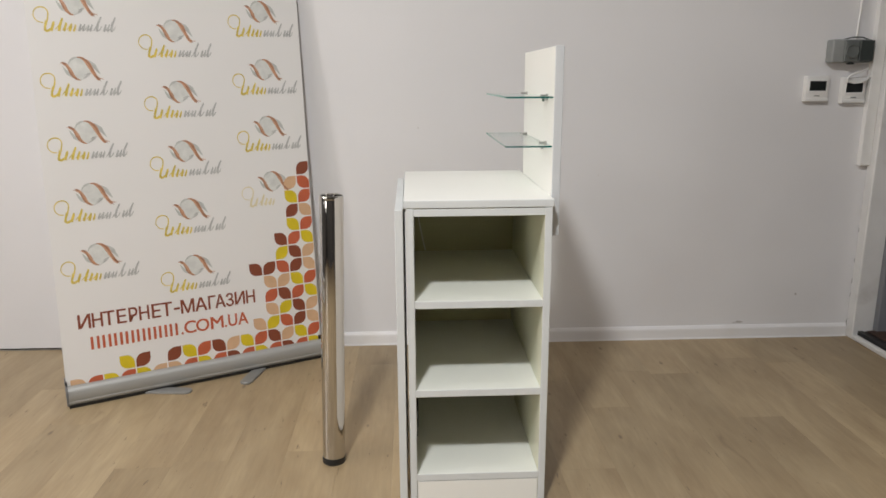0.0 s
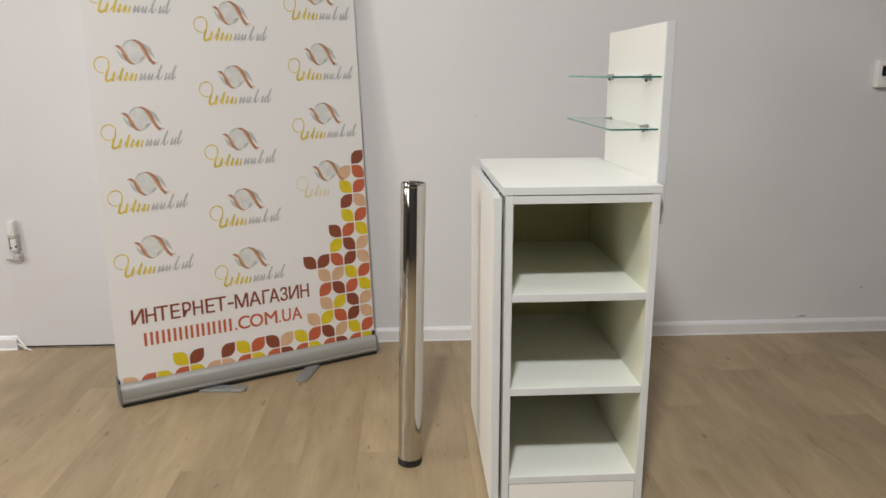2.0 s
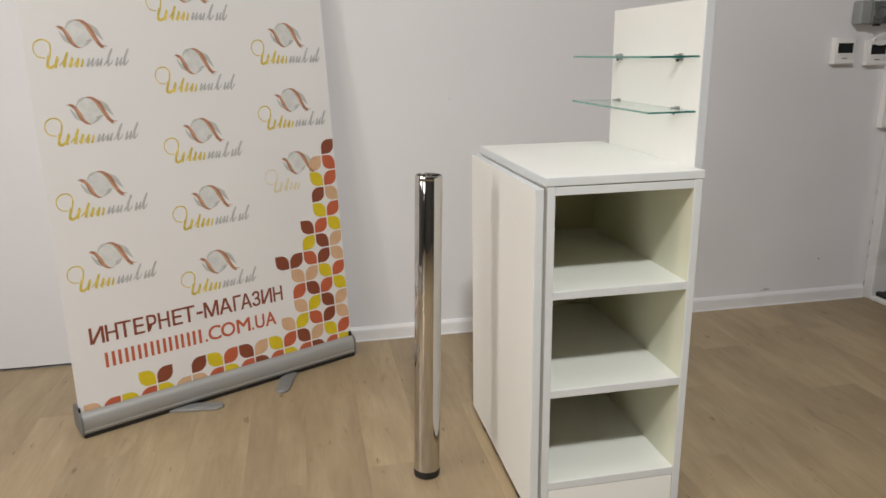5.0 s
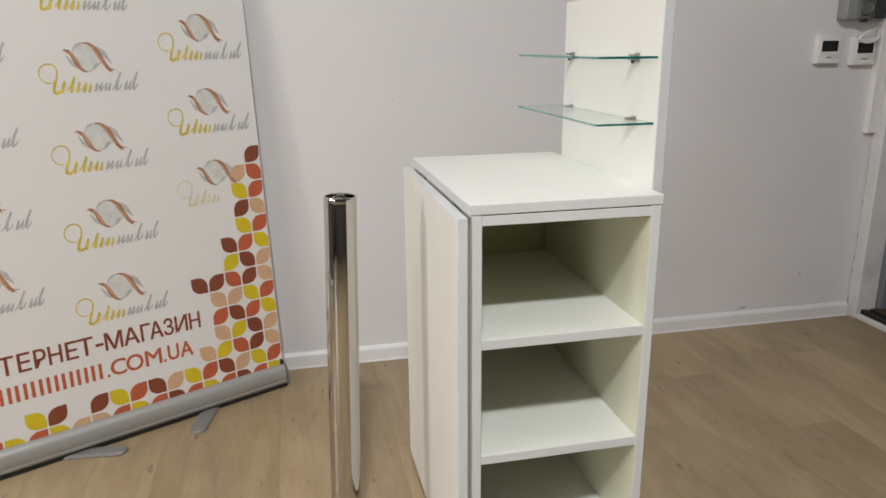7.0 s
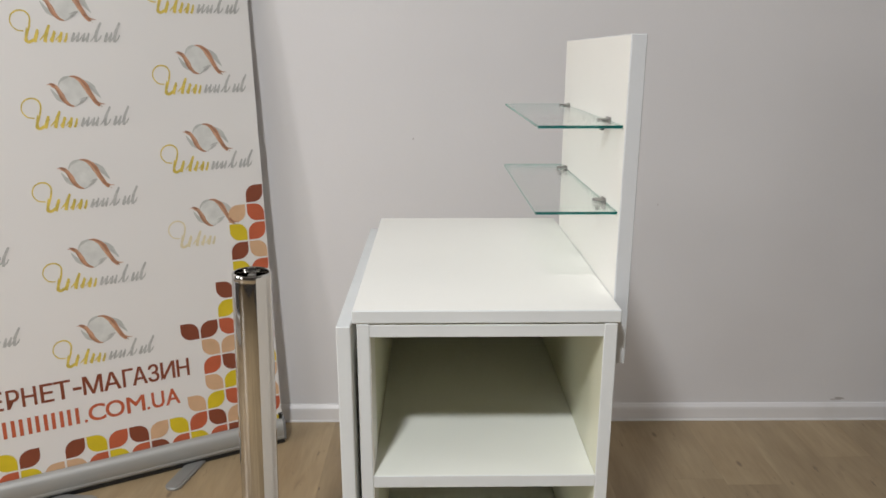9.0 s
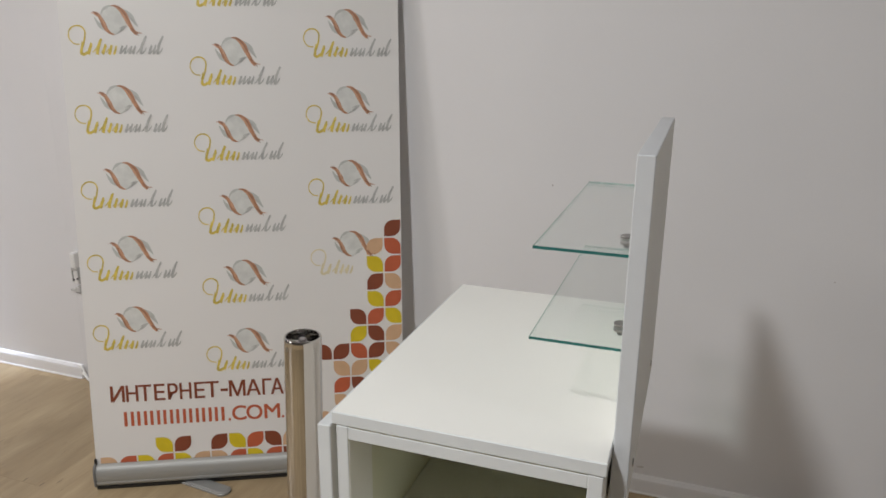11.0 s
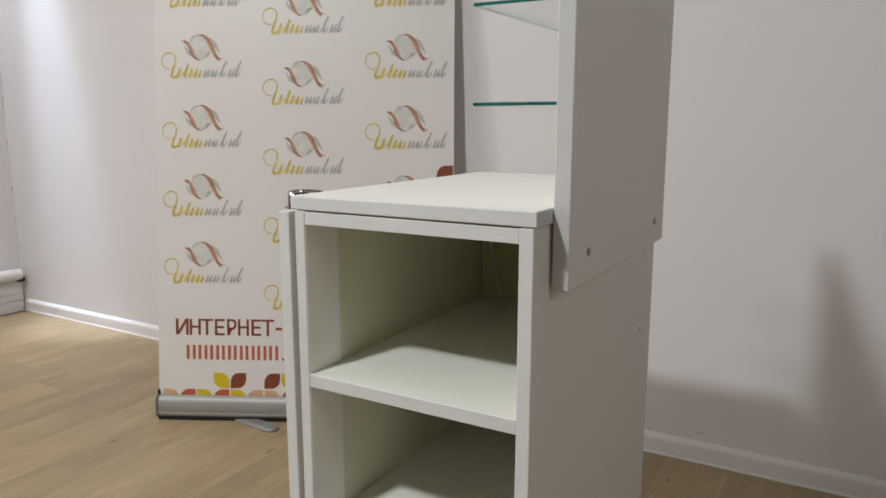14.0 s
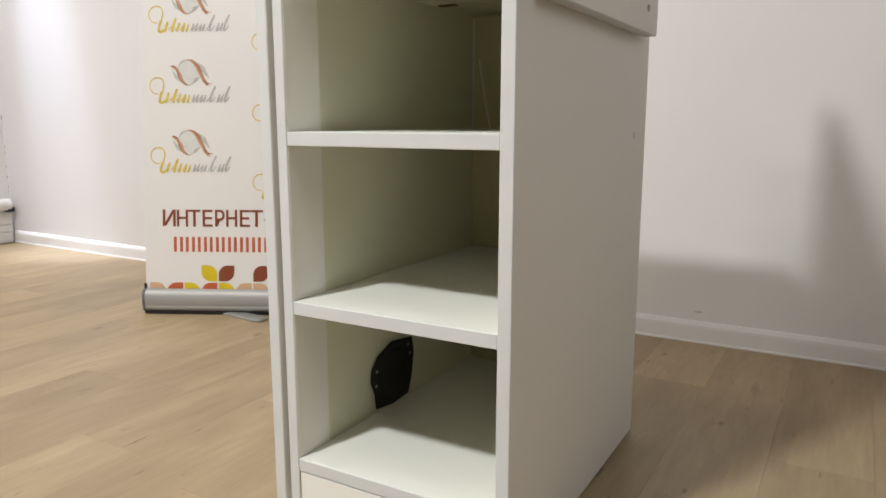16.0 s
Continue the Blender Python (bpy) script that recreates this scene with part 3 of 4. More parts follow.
sock = thing("socket_box", NORTH @ pose(2.056, 0, 1.085), "grey surface-mounted socket box with a round outlet and dark flap", "socket")
part("body", solid((-0.074, 0.072, -0.046, 0.0, -0.040, 0.040), bevel=0.007, segments=3), GREY_PLASTIC, sock, smooth=True)
part("cover", solid((-0.034, 0.018, -0.054, -0.044, -0.037, 0.037), bevel=0.003), MID_GREY, sock, smooth=True)
part("flap", solid((0.019, 0.0715, -0.056, -0.044, -0.036, 0.037), bevel=0.003), DARK_GREY, sock, "dark grey hinged flap", smooth=True)
ring = lathe([(0.012, 0.0), (0.0215, 0.0), (0.0235, 0.004), (0.0215, 0.008), (0.019, 0.004), (0.0, 0.003)], 32, "y")
bmesh.ops.translate(ring, verts=ring.verts, vec=(-0.009, -0.054, -0.002))
part("outlet", ring, MID_GREY, sock, smooth=True)
part("latch", solid((-0.010, 0.006, -0.052, -0.028, -0.046, -0.039), bevel=0.002), RUBBER, sock)

wire = thing("wall_cable", NORTH @ pose(2.072, 0, 1.12), "white cable running up the wall from the socket box", "cable")
part("cable", tube(curve([(0.005, -0.020, 0.0), (0.010, -0.016, 0.06), (0.018, -0.008, 0.16), (0.020, -0.006, 0.40), (0.016, -0.006, 0.9), (0.018, -0.006, CEIL - 1.125)]), 0.0042), WHITE_PLASTIC, wire, smooth=True)
part("stray_wire", tube(curve([(-0.040, -0.024, 0.006), (-0.022, -0.034, 0.011), (0.0, -0.028, 0.013), (0.022, -0.030, 0.012), (0.050, -0.036, 0.002)]), 0.0022), DARK_GREY, wire, "thin dark wire ends", smooth=True)
drape = thing("loose_cable", NORTH @ pose(2.068, 0, TH_Z - 0.003), "white loose cable hanging in a loop over the thermostat", "cable")
part("loop", tube(curve([(0.068, -0.018, 0.075), (0.050, -0.030, 0.066), (0.018, -0.036, 0.058), (-0.008, -0.038, 0.046), (-0.014, -0.038, 0.034), (0.006, -0.038, 0.024), (0.036, -0.038, 0.026), (0.062, -0.030, 0.036), (0.074, -0.02, 0.044)], 10), 0.0036), WHITE_PLASTIC, drape, smooth=True)

duct = thing("cable_duct", NORTH @ pose(2.149, 0, 0.674), "white plastic cable duct in the wall corner, open at its foot", "cable duct")
part("channel", solid((0.0, 0.036, -0.024, 0.0, 0.0, CEIL - 0.675), bevel=0.0015), WHITE_PLASTIC, duct)
part("lid", solid((-0.001, 0.037, -0.026, -0.0235, 0.002, CEIL - 0.676), bevel=0.001), WHITE_PLASTIC, duct)

# ---------------------------------------------------------------- roll-up banner
BANNER = pose(-0.602, 2.4745, 0, 0, 0, 27.28)
banner = thing("roll_up_banner", BANNER, "white roll-up banner with printed marks and leaf pattern", "banner")
LEAN = 0.0738


def sheet_point(s, z, lift=0.0):
    """A point of the printed sheet: s across it from 0 to 1, at height z, lifted off its face."""
    x0, x1 = 0.0012 + 0.023 * z, 0.838 + 0.001 * z
    return Vector((x0 + s * (x1 - x0), LEAN * z - lift, z))


def sheet_mesh():
    bm = bmesh.new()
    rows = [[[bm.verts.new(sheet_point(i / 12, 0.064 + 1.956 * j / 24, off)) for i in range(13)] for j in range(25)] for off in (0.0, -0.0012)]
    for face, flip in zip(rows, (False, True)):
        for j in range(24):
            for i in range(12):
                q = (face[j][i], face[j][i + 1], face[j + 1][i + 1], face[j + 1][i])
                bm.faces.new(q[::-1] if flip else q)
    a, b = rows
    for j in range(24):
        for i in (0, 12):
            bm.faces.new((a[j][i], a[j + 1][i], b[j + 1][i], b[j][i]))
    bmesh.ops.recalc_face_normals(bm, faces=bm.faces)
    return bm


sheet = part("sheet", sheet_mesh(), VINYL, banner, "white printed vinyl sheet", smooth=True)


class Print:
    """Flat ink shapes on the sheet; each takes one of several inks."""

    def __init__(self, inks):
        self.bm, self.inks = bmesh.new(), inks

    def fill(self, points, ink, lift=0.0006):
        f = self.bm.faces.new([self.bm.verts.new(sheet_point(s, z, lift)) for s, z in points])
        f.material_index = ink

    def stroke(self, points, widths, ink, lift=0.0007):
        """A ribbon along (s, z) points in metres from (0, 0); widths at start, middle and end."""
        ps = [Vector((a, b)) for a, b in points]
        sides = []
        for i, p in enumerate(ps):
            d = (ps[min(i + 1, len(ps) - 1)] - ps[max(i - 1, 0)]).normalized()
            t = i / (len(ps) - 1)
            w = widths[0] + (widths[1] - widths[0]) * 2 * t if t < 0.5 else widths[1] + (widths[2] - widths[1]) * (2 * t - 1)
            n = Vector((-d.y, d.x)) * w / 2
            sides.append([self.bm.verts.new(sheet_point(q.x, q.y, lift)) for q in (p + n, p - n)])
        for (a, b), (c, d) in zip(sides, sides[1:]):
            self.bm.faces.new((a, b, d, c)).material_index = ink

    def done(self, name, parent, label=""):
        for f in self.bm.faces:
            f.normal_update()
            if f.normal.y > 0:
                f.normal_flip()
        return part(name, self.bm, self.inks, parent, label)


SHEET_W = 0.81


def mark(s, z, faded=False):
    """One printed emblem: a gold flourish with slanted strokes, a silver run of slanted strokes, and a pale disc between two copper ribbons.
    (s, z): its lower right end."""
    p = Print([INK_FADED if faded else INK_GOLD, VINYL if faded else INK_SILVER, INK_COPPER, INK_PALE, INK_HAZE, INK_RUST, INK_PEACH])
    gold, silver, copper, pale, haze, rust, peach = range(7)

    def at(pts):
        return [(s + (x - 0.226) / SHEET_W, z + y) for x, y in pts]

    def line(pts, w, ink, lift=0.0007, n=6):
        p.stroke(at([(q.x, q.y) for q in curve([(a, b, 0) for a, b in pts], n)]), w, ink, lift)

    # a curled flourish, then a row of plain slanted strokes, tall and short
    line([(0.031, 0.0225), (0.017, 0.0255), (0.0078, 0.039), (0.010, 0.055), (0.021, 0.0648), (0.0355, 0.0648), (0.0448, 0.054), (0.0432, 0.0355), (0.0365, 0.015), (0.0325, 0.0035), (0.039, -0.0005), (0.0475, 0.004)], (0.0026, 0.0036, 0.0070), gold, n=7)
    line([(0.0375, 0.030), (0.0345, 0.012), (0.0350, 0.002)], (0.0020, 0.0066, 0.0072), gold, 0.00074)
    for i, (x, h, w) in enumerate(((0.0500, 0.0265, 0.0066), (0.0700, 0.0365, 0.0068), (0.0830, 0.0240, 0.0060), (0.0975, 0.0220, 0.0064), (0.1085, 0.0195, 0.0048))):
        line([(x - 0.0005, -0.0005), (x + 0.0035, 0.45 * h), (x + 0.31 * h, h)], (1.25 * w, 1.3 * w, 0.8 * w), gold, 0.00078 + 0.00002 * i)
    for x in (0.0460, 0.0600, 0.0790, 0.0905):
        line([(x, 0.004), (x + 0.0075, 0.012), (x + 0.0140, 0.0195)], (0.0016, 0.0036, 0.0016), gold, 0.00074)
    if not faded:
        for i, (x, h, w) in enumerate(((0.1225, 0.0205, 0.0058), (0.1325, 0.0215, 0.0046), (0.1440, 0.0200, 0.0050), (0.1525, 0.0205, 0.0046), (0.1710, 0.0435, 0.0060), (0.1900, 0.0215, 0.0058), (0.1995, 0.0225, 0.0046), (0.2105, 0.0435, 0.0060))):
            line([(x, 0.0005), (x + 0.0030, 0.45 * h), (x + 0.33 * h, h)], (1.2 * w, 1.25 * w, 0.8 * w), silver, 0.00078 + 0.00002 * i)
        for x in (0.1240, 0.1350, 0.1460, 0.1600, 0.1740, 0.1920, 0.2010, 0.2120):
            line([(x, 0.002), (x + 0.0060, 0.008), (x + 0.0105, 0.016)], (0.0016, 0.0036, 0.0016), silver, 0.00074)
    # the disc, darker towards its upper left rim
    disc = [(0.1125 + 0.0305 * math.cos(a), 0.0797 + 0.0330 * math.sin(a)) for a in [2 * math.pi * i / 36 for i in range(36)]]
    p.fill(at(disc), pale, 0.0004)
    line([(0.0830, 0.0890), (0.0900, 0.1030), (0.1030, 0.1110), (0.1160, 0.1120)], (0.0012, 0.0070, 0.0010), haze, 0.0005)
    # soft grey shade beside the ribbons
    line([(0.0690, 0.0860), (0.0765, 0.0725), (0.0860, 0.0610), (0.0960, 0.0540)], (0.0016, 0.0115, 0.0012), haze, 0.0005)
    line([(0.1330, 0.1060), (0.1480, 0.0945), (0.1580, 0.0790), (0.1680, 0.0640)], (0.0012, 0.0140, 0.0012), haze, 0.0005)
    line([(0.1420, 0.0975), (0.1535, 0.0830), (0.1640, 0.0680)], (0.0006, 0.0040, 0.0006), silver if not faded else haze, 0.00054)
    # the two ribbons: copper bodies, pale and rusty streaks, frayed ends
    line([(0.0690, 0.0965), (0.0785, 0.0910), (0.0868, 0.0763), (0.0941, 0.0599), (0.1035, 0.0494), (0.1138, 0.0457)], (0.0046, 0.0130, 0.0012), copper)
    line([(0.0750, 0.0960), (0.0850, 0.0850), (0.0915, 0.0700), (0.0990, 0.0560)], (0.0006, 0.0030, 0.0006), peach, 0.00074)
    line([(0.0700, 0.0920), (0.0790, 0.0850), (0.0860, 0.0690), (0.0950, 0.0540), (0.1080, 0.0460)], (0.0008, 0.0022, 0.0010), rust, 0.00078)
    line([(0.0780, 0.0925), (0.0720, 0.0960), (0.0665, 0.0985)], (0.0050, 0.0034, 0.0010), rust, 0.00082)
    line([(0.0760, 0.0890), (0.0690, 0.0945), (0.0622, 0.0955)], (0.0040, 0.0026, 0.0008), copper, 0.00086)
    line([(0.1085, 0.1128), (0.1200, 0.1110), (0.1300, 0.1035), (0.1385, 0.0920), (0.1470, 0.0735), (0.1561, 0.0569), (0.1645, 0.0465)], (0.0014, 0.0150, 0.0066), copper)
    line([(0.1260, 0.1040), (0.1345, 0.0920), (0.1425, 0.0740), (0.1500, 0.0600)], (0.0006, 0.0032, 0.0008), peach, 0.00074)
    line([(0.1110, 0.1132), (0.1250, 0.1095), (0.1360, 0.0985), (0.1440, 0.0850), (0.1530, 0.0680)], (0.0008, 0.0024, 0.0008), rust, 0.00078)
    for q, ink in (([(0.1530, 0.0610), (0.1600, 0.0530), (0.1690, 0.0430)], rust), ([(0.1555, 0.0610), (0.1640, 0.0520), (0.1768, 0.0492)], copper), ([(0.1510, 0.0590), (0.1570, 0.0510), (0.1630, 0.0440)], copper)):
        line(q, (0.0044, 0.0032, 0.0008), ink, 0.0009)
    # thin dark strokes under the disc
    for q, w in (([(0.1435, 0.0668), (0.1330, 0.0640), (0.1240, 0.0600)], 0.0034), ([(0.1425, 0.0650), (0.1310, 0.0595), (0.1235, 0.0540)], 0.0038), ([(0.1380, 0.0600), (0.1290, 0.0550), (0.1200, 0.0500)], 0.0026), ([(0.1230, 0.0530), (0.1180, 0.0480), (0.1120, 0.0455)], 0.0016)):
        line(q, (0.0006, w, 0.0008), haze if faded else silver, 0.0009)
    return p.done("printed_mark", sheet)


ROW = 0.187
for i in range(5):
    mark(0.294, 0.391 + ROW * i)
for i in range(6):
    mark(0.636, 0.3195 + ROW * i)
for i in range(4):
    mark(0.978, 0.5755 + ROW * i, faded=(i == 0))

# leaf pattern: rows from the top, columns counted from the sheet's right edge
LEAVES = ["b", "oe", "oy", "eb", "oy", "yob", "eby", "ebobb", "oyee", "yobo", "ebye", "eboye", "oyebo" + "yeboyb.by", "yoboy" + "oboyoeeyoyoe"]
INKS = {"b": INK_BROWN, "o": INK_ORANGE, "y": INK_YELLOW, "e": INK_BEIGE}
CELL = 0.0485


def leaf_outline(x0, z0, c, flip):
    """A square cell with two opposite corners rounded."""
    r, g = c * 0.52, c * 0.045
    a, b = x0 + g, x0 + c - g
    lo, hi = z0 + g, z0 + c - g
    arc = [math.pi / 2 * k / 6 for k in range(7)]
    if flip:
        pts = [(a, lo)] + [(b - r + r * math.sin(t), lo + r - r * math.cos(t)) for t in arc] + [(b, hi)] + [(a + r - r * math.sin(t), hi - r + r * math.cos(t)) for t in arc]
    else:
        pts = [(b, lo), (b, hi - r)] + [(b - r + r * math.cos(t), hi - r + r * math.sin(t)) for t in arc] + [(a, hi)] + [(a + r - r * math.cos(t), lo + r - r * math.sin(t)) for t in arc]
    return pts


for r, row in enumerate(LEAVES):
    for c, kind in enumerate(row):
        if kind == ".":
            continue
        z0 = 0.719 - CELL * (r + 1)
        cut = 0.066
        p = Print([INKS[kind]])
        pts = [((0.835 - CELL * (c + 1) + (x - 0.0)) / 0.835, max(z, cut)) for x, z in leaf_outline(0, z0, CELL, (r + c) % 2 == 0)]
        p.fill(pts, 0, 0.0008)
        p.done("printed_leaf", sheet)


def lettering(letters, z0, z1, ink, parent, fat=0.0008):
    """Letters of the built-in font, each fitted between its ends across the sheet and from z0 to z1 on it."""
    cu = bpy.data.curves.new("lettering", "FONT")
    cu.size = 1.0
    ob = new("lettering", cu)
    for text, s0, s1 in letters:
        cu.body = text
        me = bpy.data.meshes.new_from_object(ob.evaluated_get(bpy.context.evaluated_depsgraph_get()))
        low, high = {"-": (0.36, 0.50), ".": (0.0, 0.16)}.get(text, (0.0, 1.0))
        a0, a1 = z0 + (z1 - z0) * low, z0 + (z1 - z0) * high
        xs, ys = [v.co.x for v in me.vertices], [v.co.y for v in me.vertices]
        lo, hi = (min(xs), min(ys)), (max(xs), max(ys))
        bm = bmesh.new()
        for i, (dx, dz) in enumerate(((-1, -0.6), (1, -0.6), (-1, 0.6), (1, 0.6))):
            vs = [bm.verts.new(sheet_point(s0 + (s1 - s0) * (v.co.x - lo[0]) / (hi[0] - lo[0]) + dx * fat / SHEET_W, a0 + (a1 - a0) * (v.co.y - lo[1]) / (hi[1] - lo[1]) + dz * fat, 0.0007 + 0.00004 * i)) for v in me.vertices]
            for f in me.polygons:
                bm.faces.new([vs[k] for k in f.vertices])
        bm.to_mesh(me)
        bm.free()
        me.materials.clear()
        me.materials.append(ink)
        new("printed_letter", me).parent = parent
    bpy.data.objects.remove(ob)


lettering([("И", 0.0615, 0.1035), ("Н", 0.1095, 0.1450), ("Т", 0.1480, 0.1870), ("Е", 0.1960, 0.2280), ("Р", 0.2380, 0.2680), ("Н", 0.2755, 0.3105), ("Е", 0.3215, 0.3530), ("Т", 0.3560, 0.3970),
           ("-", 0.4040, 0.4250), ("М", 0.4305, 0.4810), ("А", 0.4850, 0.5300), ("Г", 0.5370, 0.5655), ("А", 0.5640, 0.6040), ("З", 0.6080, 0.6375), ("И", 0.6440, 0.6835), ("Н", 0.6905, 0.7255)], 0.2425, 0.2880, INK_BROWN, sheet)
# the line below begins with plain bars, two to a slot
for i in range(8):
    x0 = 0.0955 + 0.0405 * i
    for x in (x0 + 0.0015, x0 + 0.0225):
        bar = Print([INK_ORANGE])
        bar.fill([(x, 0.1725), (x + 0.0095, 0.1725), (x + 0.0095, 0.2135), (x, 0.2135)], 0)
        bar.done("printed_bar", sheet)
lettering([(".", 0.4245, 0.4305), ("C", 0.4365, 0.4805), ("O", 0.4825, 0.5320), ("M", 0.5400, 0.5890), (".", 0.5960, 0.6020), ("U", 0.6105, 0.6445), ("A", 0.6500, 0.6900)], 0.1725, 0.2140, INK_ORANGE, sheet)

# the banner's cassette, caps, feet, top rail and pole
PROFILE = [(0.066, 0.010), (-0.010, 0.010), (-0.0150, 0.015), (-0.0165, 0.021), (-0.0152, 0.0245), (-0.0168, 0.029), (-0.0168, 0.042), (-0.0150, 0.054), (-0.0110, 0.063), (-0.0050, 0.068), (0.0020, 0.070), (0.0025, 0.064), (0.0085, 0.064), (0.0090, 0.074), (0.030, 0.084), (0.052, 0.078), (0.066, 0.058), (0.070, 0.034)]
part("cassette", prism(PROFILE, 0.005, 0.836, "yz"), ALU, banner, "brushed aluminium cassette", smooth=True)
CAP = [(y + (0.0025 if y > 0.02 else -0.0025), z + (0.002 if z > 0.05 else -0.002)) for y, z in PROFILE if not (0.0022 < y < 0.0088)]
part("end_cap", prism(CAP, -0.001, 0.0055, "yz", bevel=0.0012), CAP_GREY, banner, "grey plastic end cap")
part("end_cap", prism(CAP, 0.8355, 0.8425, "yz", bevel=0.0012), CAP_GREY, banner)
# the shadow gap below the cassette, built as a solid black strip
part("shadow_strip", solid((0.004, 0.838, -0.0135, 0.062, 0.0015, 0.0102)), RUBBER, banner, "black strip in place of the shadow gap under the cassette")
part("guide", solid((0.001, 0.006, -0.001, 0.010, 0.062, 0.084)), RUBBER, banner)
part("guide", solid((0.829, 0.836, -0.001, 0.010, 0.062, 0.084)), RUBBER, banner)
INV = BANNER.inverted()


def foot(pivot, tip):
    """A flat swivelling foot with a rounded end and raised rims."""
    a, b = Vector((*pivot, 0)), Vector((*tip, 0))
    a, b = INV @ a, INV @ b
    d = (b - a).to_2d()
    length, w = d.length, 0.021
    out = [(0, -w), (length - w, -w)] + [(length - w + w * math.sin(t), -w * math.cos(t)) for t in [math.pi * k / 10 for k in range(1, 10)]] + [(length - w, w), (0, w)]
    bm = prism(out, 0.0, 0.0065, "xy", bevel=0.001)
    inner = [(x * 0.985 + 0.001, y * 0.72) for x, y in out]
    top = prism(inner, 0.006, 0.008, "xy", bevel=0.0008)
    me = bpy.data.meshes.new("tmp")
    top.to_mesh(me)
    bm.from_mesh(me)
    bpy.data.meshes.remove(me)
    top.free()
    bmesh.ops.transform(bm, matrix=Matrix.Translation(a) @ Matrix.Rotation(math.atan2(d.y, d.x), 4, "Z"), verts=bm.verts)
    return part("foot", bm, FOOT_ALU, banner, "flat aluminium swivel foot", smooth=True)


foot((-0.47, 2.594), (-0.248, 2.572))
foot((-0.048, 2.82), (-0.089, 2.619))
part("top_rail", solid((-0.03, 0.765, 2.02 * LEAN - 0.008, 2.02 * LEAN + 0.012, 2.0, 2.03), bevel=0.004), ALU, banner)
part("pole", tube([(0.41, 0.04, 0.088), (0.40, 0.10, 1.0), (0.39, 0.162, 2.01)], 0.008, 12), ALU, banner, smooth=True)

# ---------------------------------------------------------------- chrome table leg
LEG_FOOT, LEG_TOP = Vector((0.2635, 2.110, 0.0)), Vector((0.2850, 2.114, 0.720))
leg_turn = (LEG_TOP - LEG_FOOT).to_track_quat("Z", "Y").to_matrix().to_4x4()
leg = thing("table_leg", Matrix.Translation(LEG_FOOT) @ leg_turn, "loose chrome table leg standing upright on the floor", "table leg")
H = 0.7205
part("tube", lathe([(0.0285, 0.016), (0.030, 0.017), (0.030, H - 0.012), (0.0296, H - 0.010), (0.0300, H - 0.0075), (0.0298, H - 0.003), (0.0290, H - 0.0008), (0.0275, H), (0.0262, H - 0.001), (0.0258, H - 0.006), (0.0258, H - 0.030), (0.0, H - 0.030)], 64), CHROME, leg, "polished chrome tube", smooth=True)
part("rubber_foot", lathe([(0.0, 0.0), (0.0285, 0.0), (0.0305, 0.002), (0.0308, 0.016), (0.0302, 0.0185), (0.029, 0.019), (0.0, 0.019)], 48), RUBBER, leg, "black plastic foot", smooth=True)
core = lathe([(0.0, H - 0.005), (0.006, H - 0.005), (0.0065, H - 0.008), (0.0065, H - 0.031), (0.0, H - 0.031)], 20)
part("threaded_insert", core, STEEL, leg, smooth=True)
spider = solid((-0.0255, -0.006, -0.004, 0.004, H - 0.016, H - 0.010), (0.006, 0.0255, -0.004, 0.004, H - 0.016, H - 0.010), (-0.004, 0.004, -0.0255, -0.006, H - 0.016, H - 0.010), (-0.004, 0.004, 0.006, 0.0255, H - 0.016, H - 0.010), bevel=0.001)
part("insert_web", spider, CHROME, leg)

def board(name, box, parent, bevel=0.0009, label="", edge=EDGE, inner=0):
    """A laminate board whose narrow faces carry edge band; inner side faces take the shade-tinted laminate."""
    bm = solid(box, bevel=bevel)
    bm.normal_update()
    size = [box[1] - box[0], box[3] - box[2], box[5] - box[4]]
    thin = size.index(min(size))
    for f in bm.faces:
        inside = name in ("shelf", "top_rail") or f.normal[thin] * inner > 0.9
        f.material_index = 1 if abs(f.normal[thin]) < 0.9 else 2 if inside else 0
    return part(name, bm, [LAMINATE, edge, SHELF_TOP if name == "shelf" else SHADED_LAM], parent, label)


# ---------------------------------------------------------------- the folding table's cabinet
X0, X1, Y0, Y1 = 0.467, 0.790, 1.878, 2.383
T, TOP, SLAB = 0.0180, 0.742, 0.018
cab = thing("folding_table", pose(0, 0, 0), "white laminate folding manicure table with open shelves, leaf folded down", "table")
B = 0.0009
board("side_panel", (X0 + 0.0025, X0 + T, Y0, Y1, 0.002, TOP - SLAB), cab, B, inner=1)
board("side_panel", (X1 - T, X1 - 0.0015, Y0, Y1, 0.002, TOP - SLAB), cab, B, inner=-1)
board("worktop", (X0 - 0.003, X1 + 0.002, Y0 - 0.001, Y1 + 0.003, TOP - SLAB + 0.0012, TOP), cab, 0.0012, "white laminate worktop")
part("joint_line", solid((X0 + T, X1 - T, Y0 + 0.003, Y0 + 0.05, TOP - SLAB - 0.0005, TOP - SLAB + 0.0013)), JOINT, cab)
IN0, IN1 = X0 + T, X1 - T
board("top_rail", (IN0, IN1, Y0 + 0.0005, Y1 - 0.02, 0.7070, TOP - SLAB - 0.0008), cab, 0.0007)
for z in (0.515, 0.3025, 0.0890):
    board("shelf", (IN0, IN1, Y0 + 0.0005, Y1 - 0.019, z - 0.0172, z), cab, 0.0008)
# light falling on the inner wall's front, put in as pale strips
for z0, z1 in ((0.5155, 0.7065), (0.3030, 0.4972), (0.0895, 0.2848)):
    part("light_strip", solid((IN0 - 0.0004, IN0 + 0.0008, Y0 + 0.002, 1.942, z0, z1)), LAMINATE, cab, "pale strip inside the side panel, painted in for light from the east")
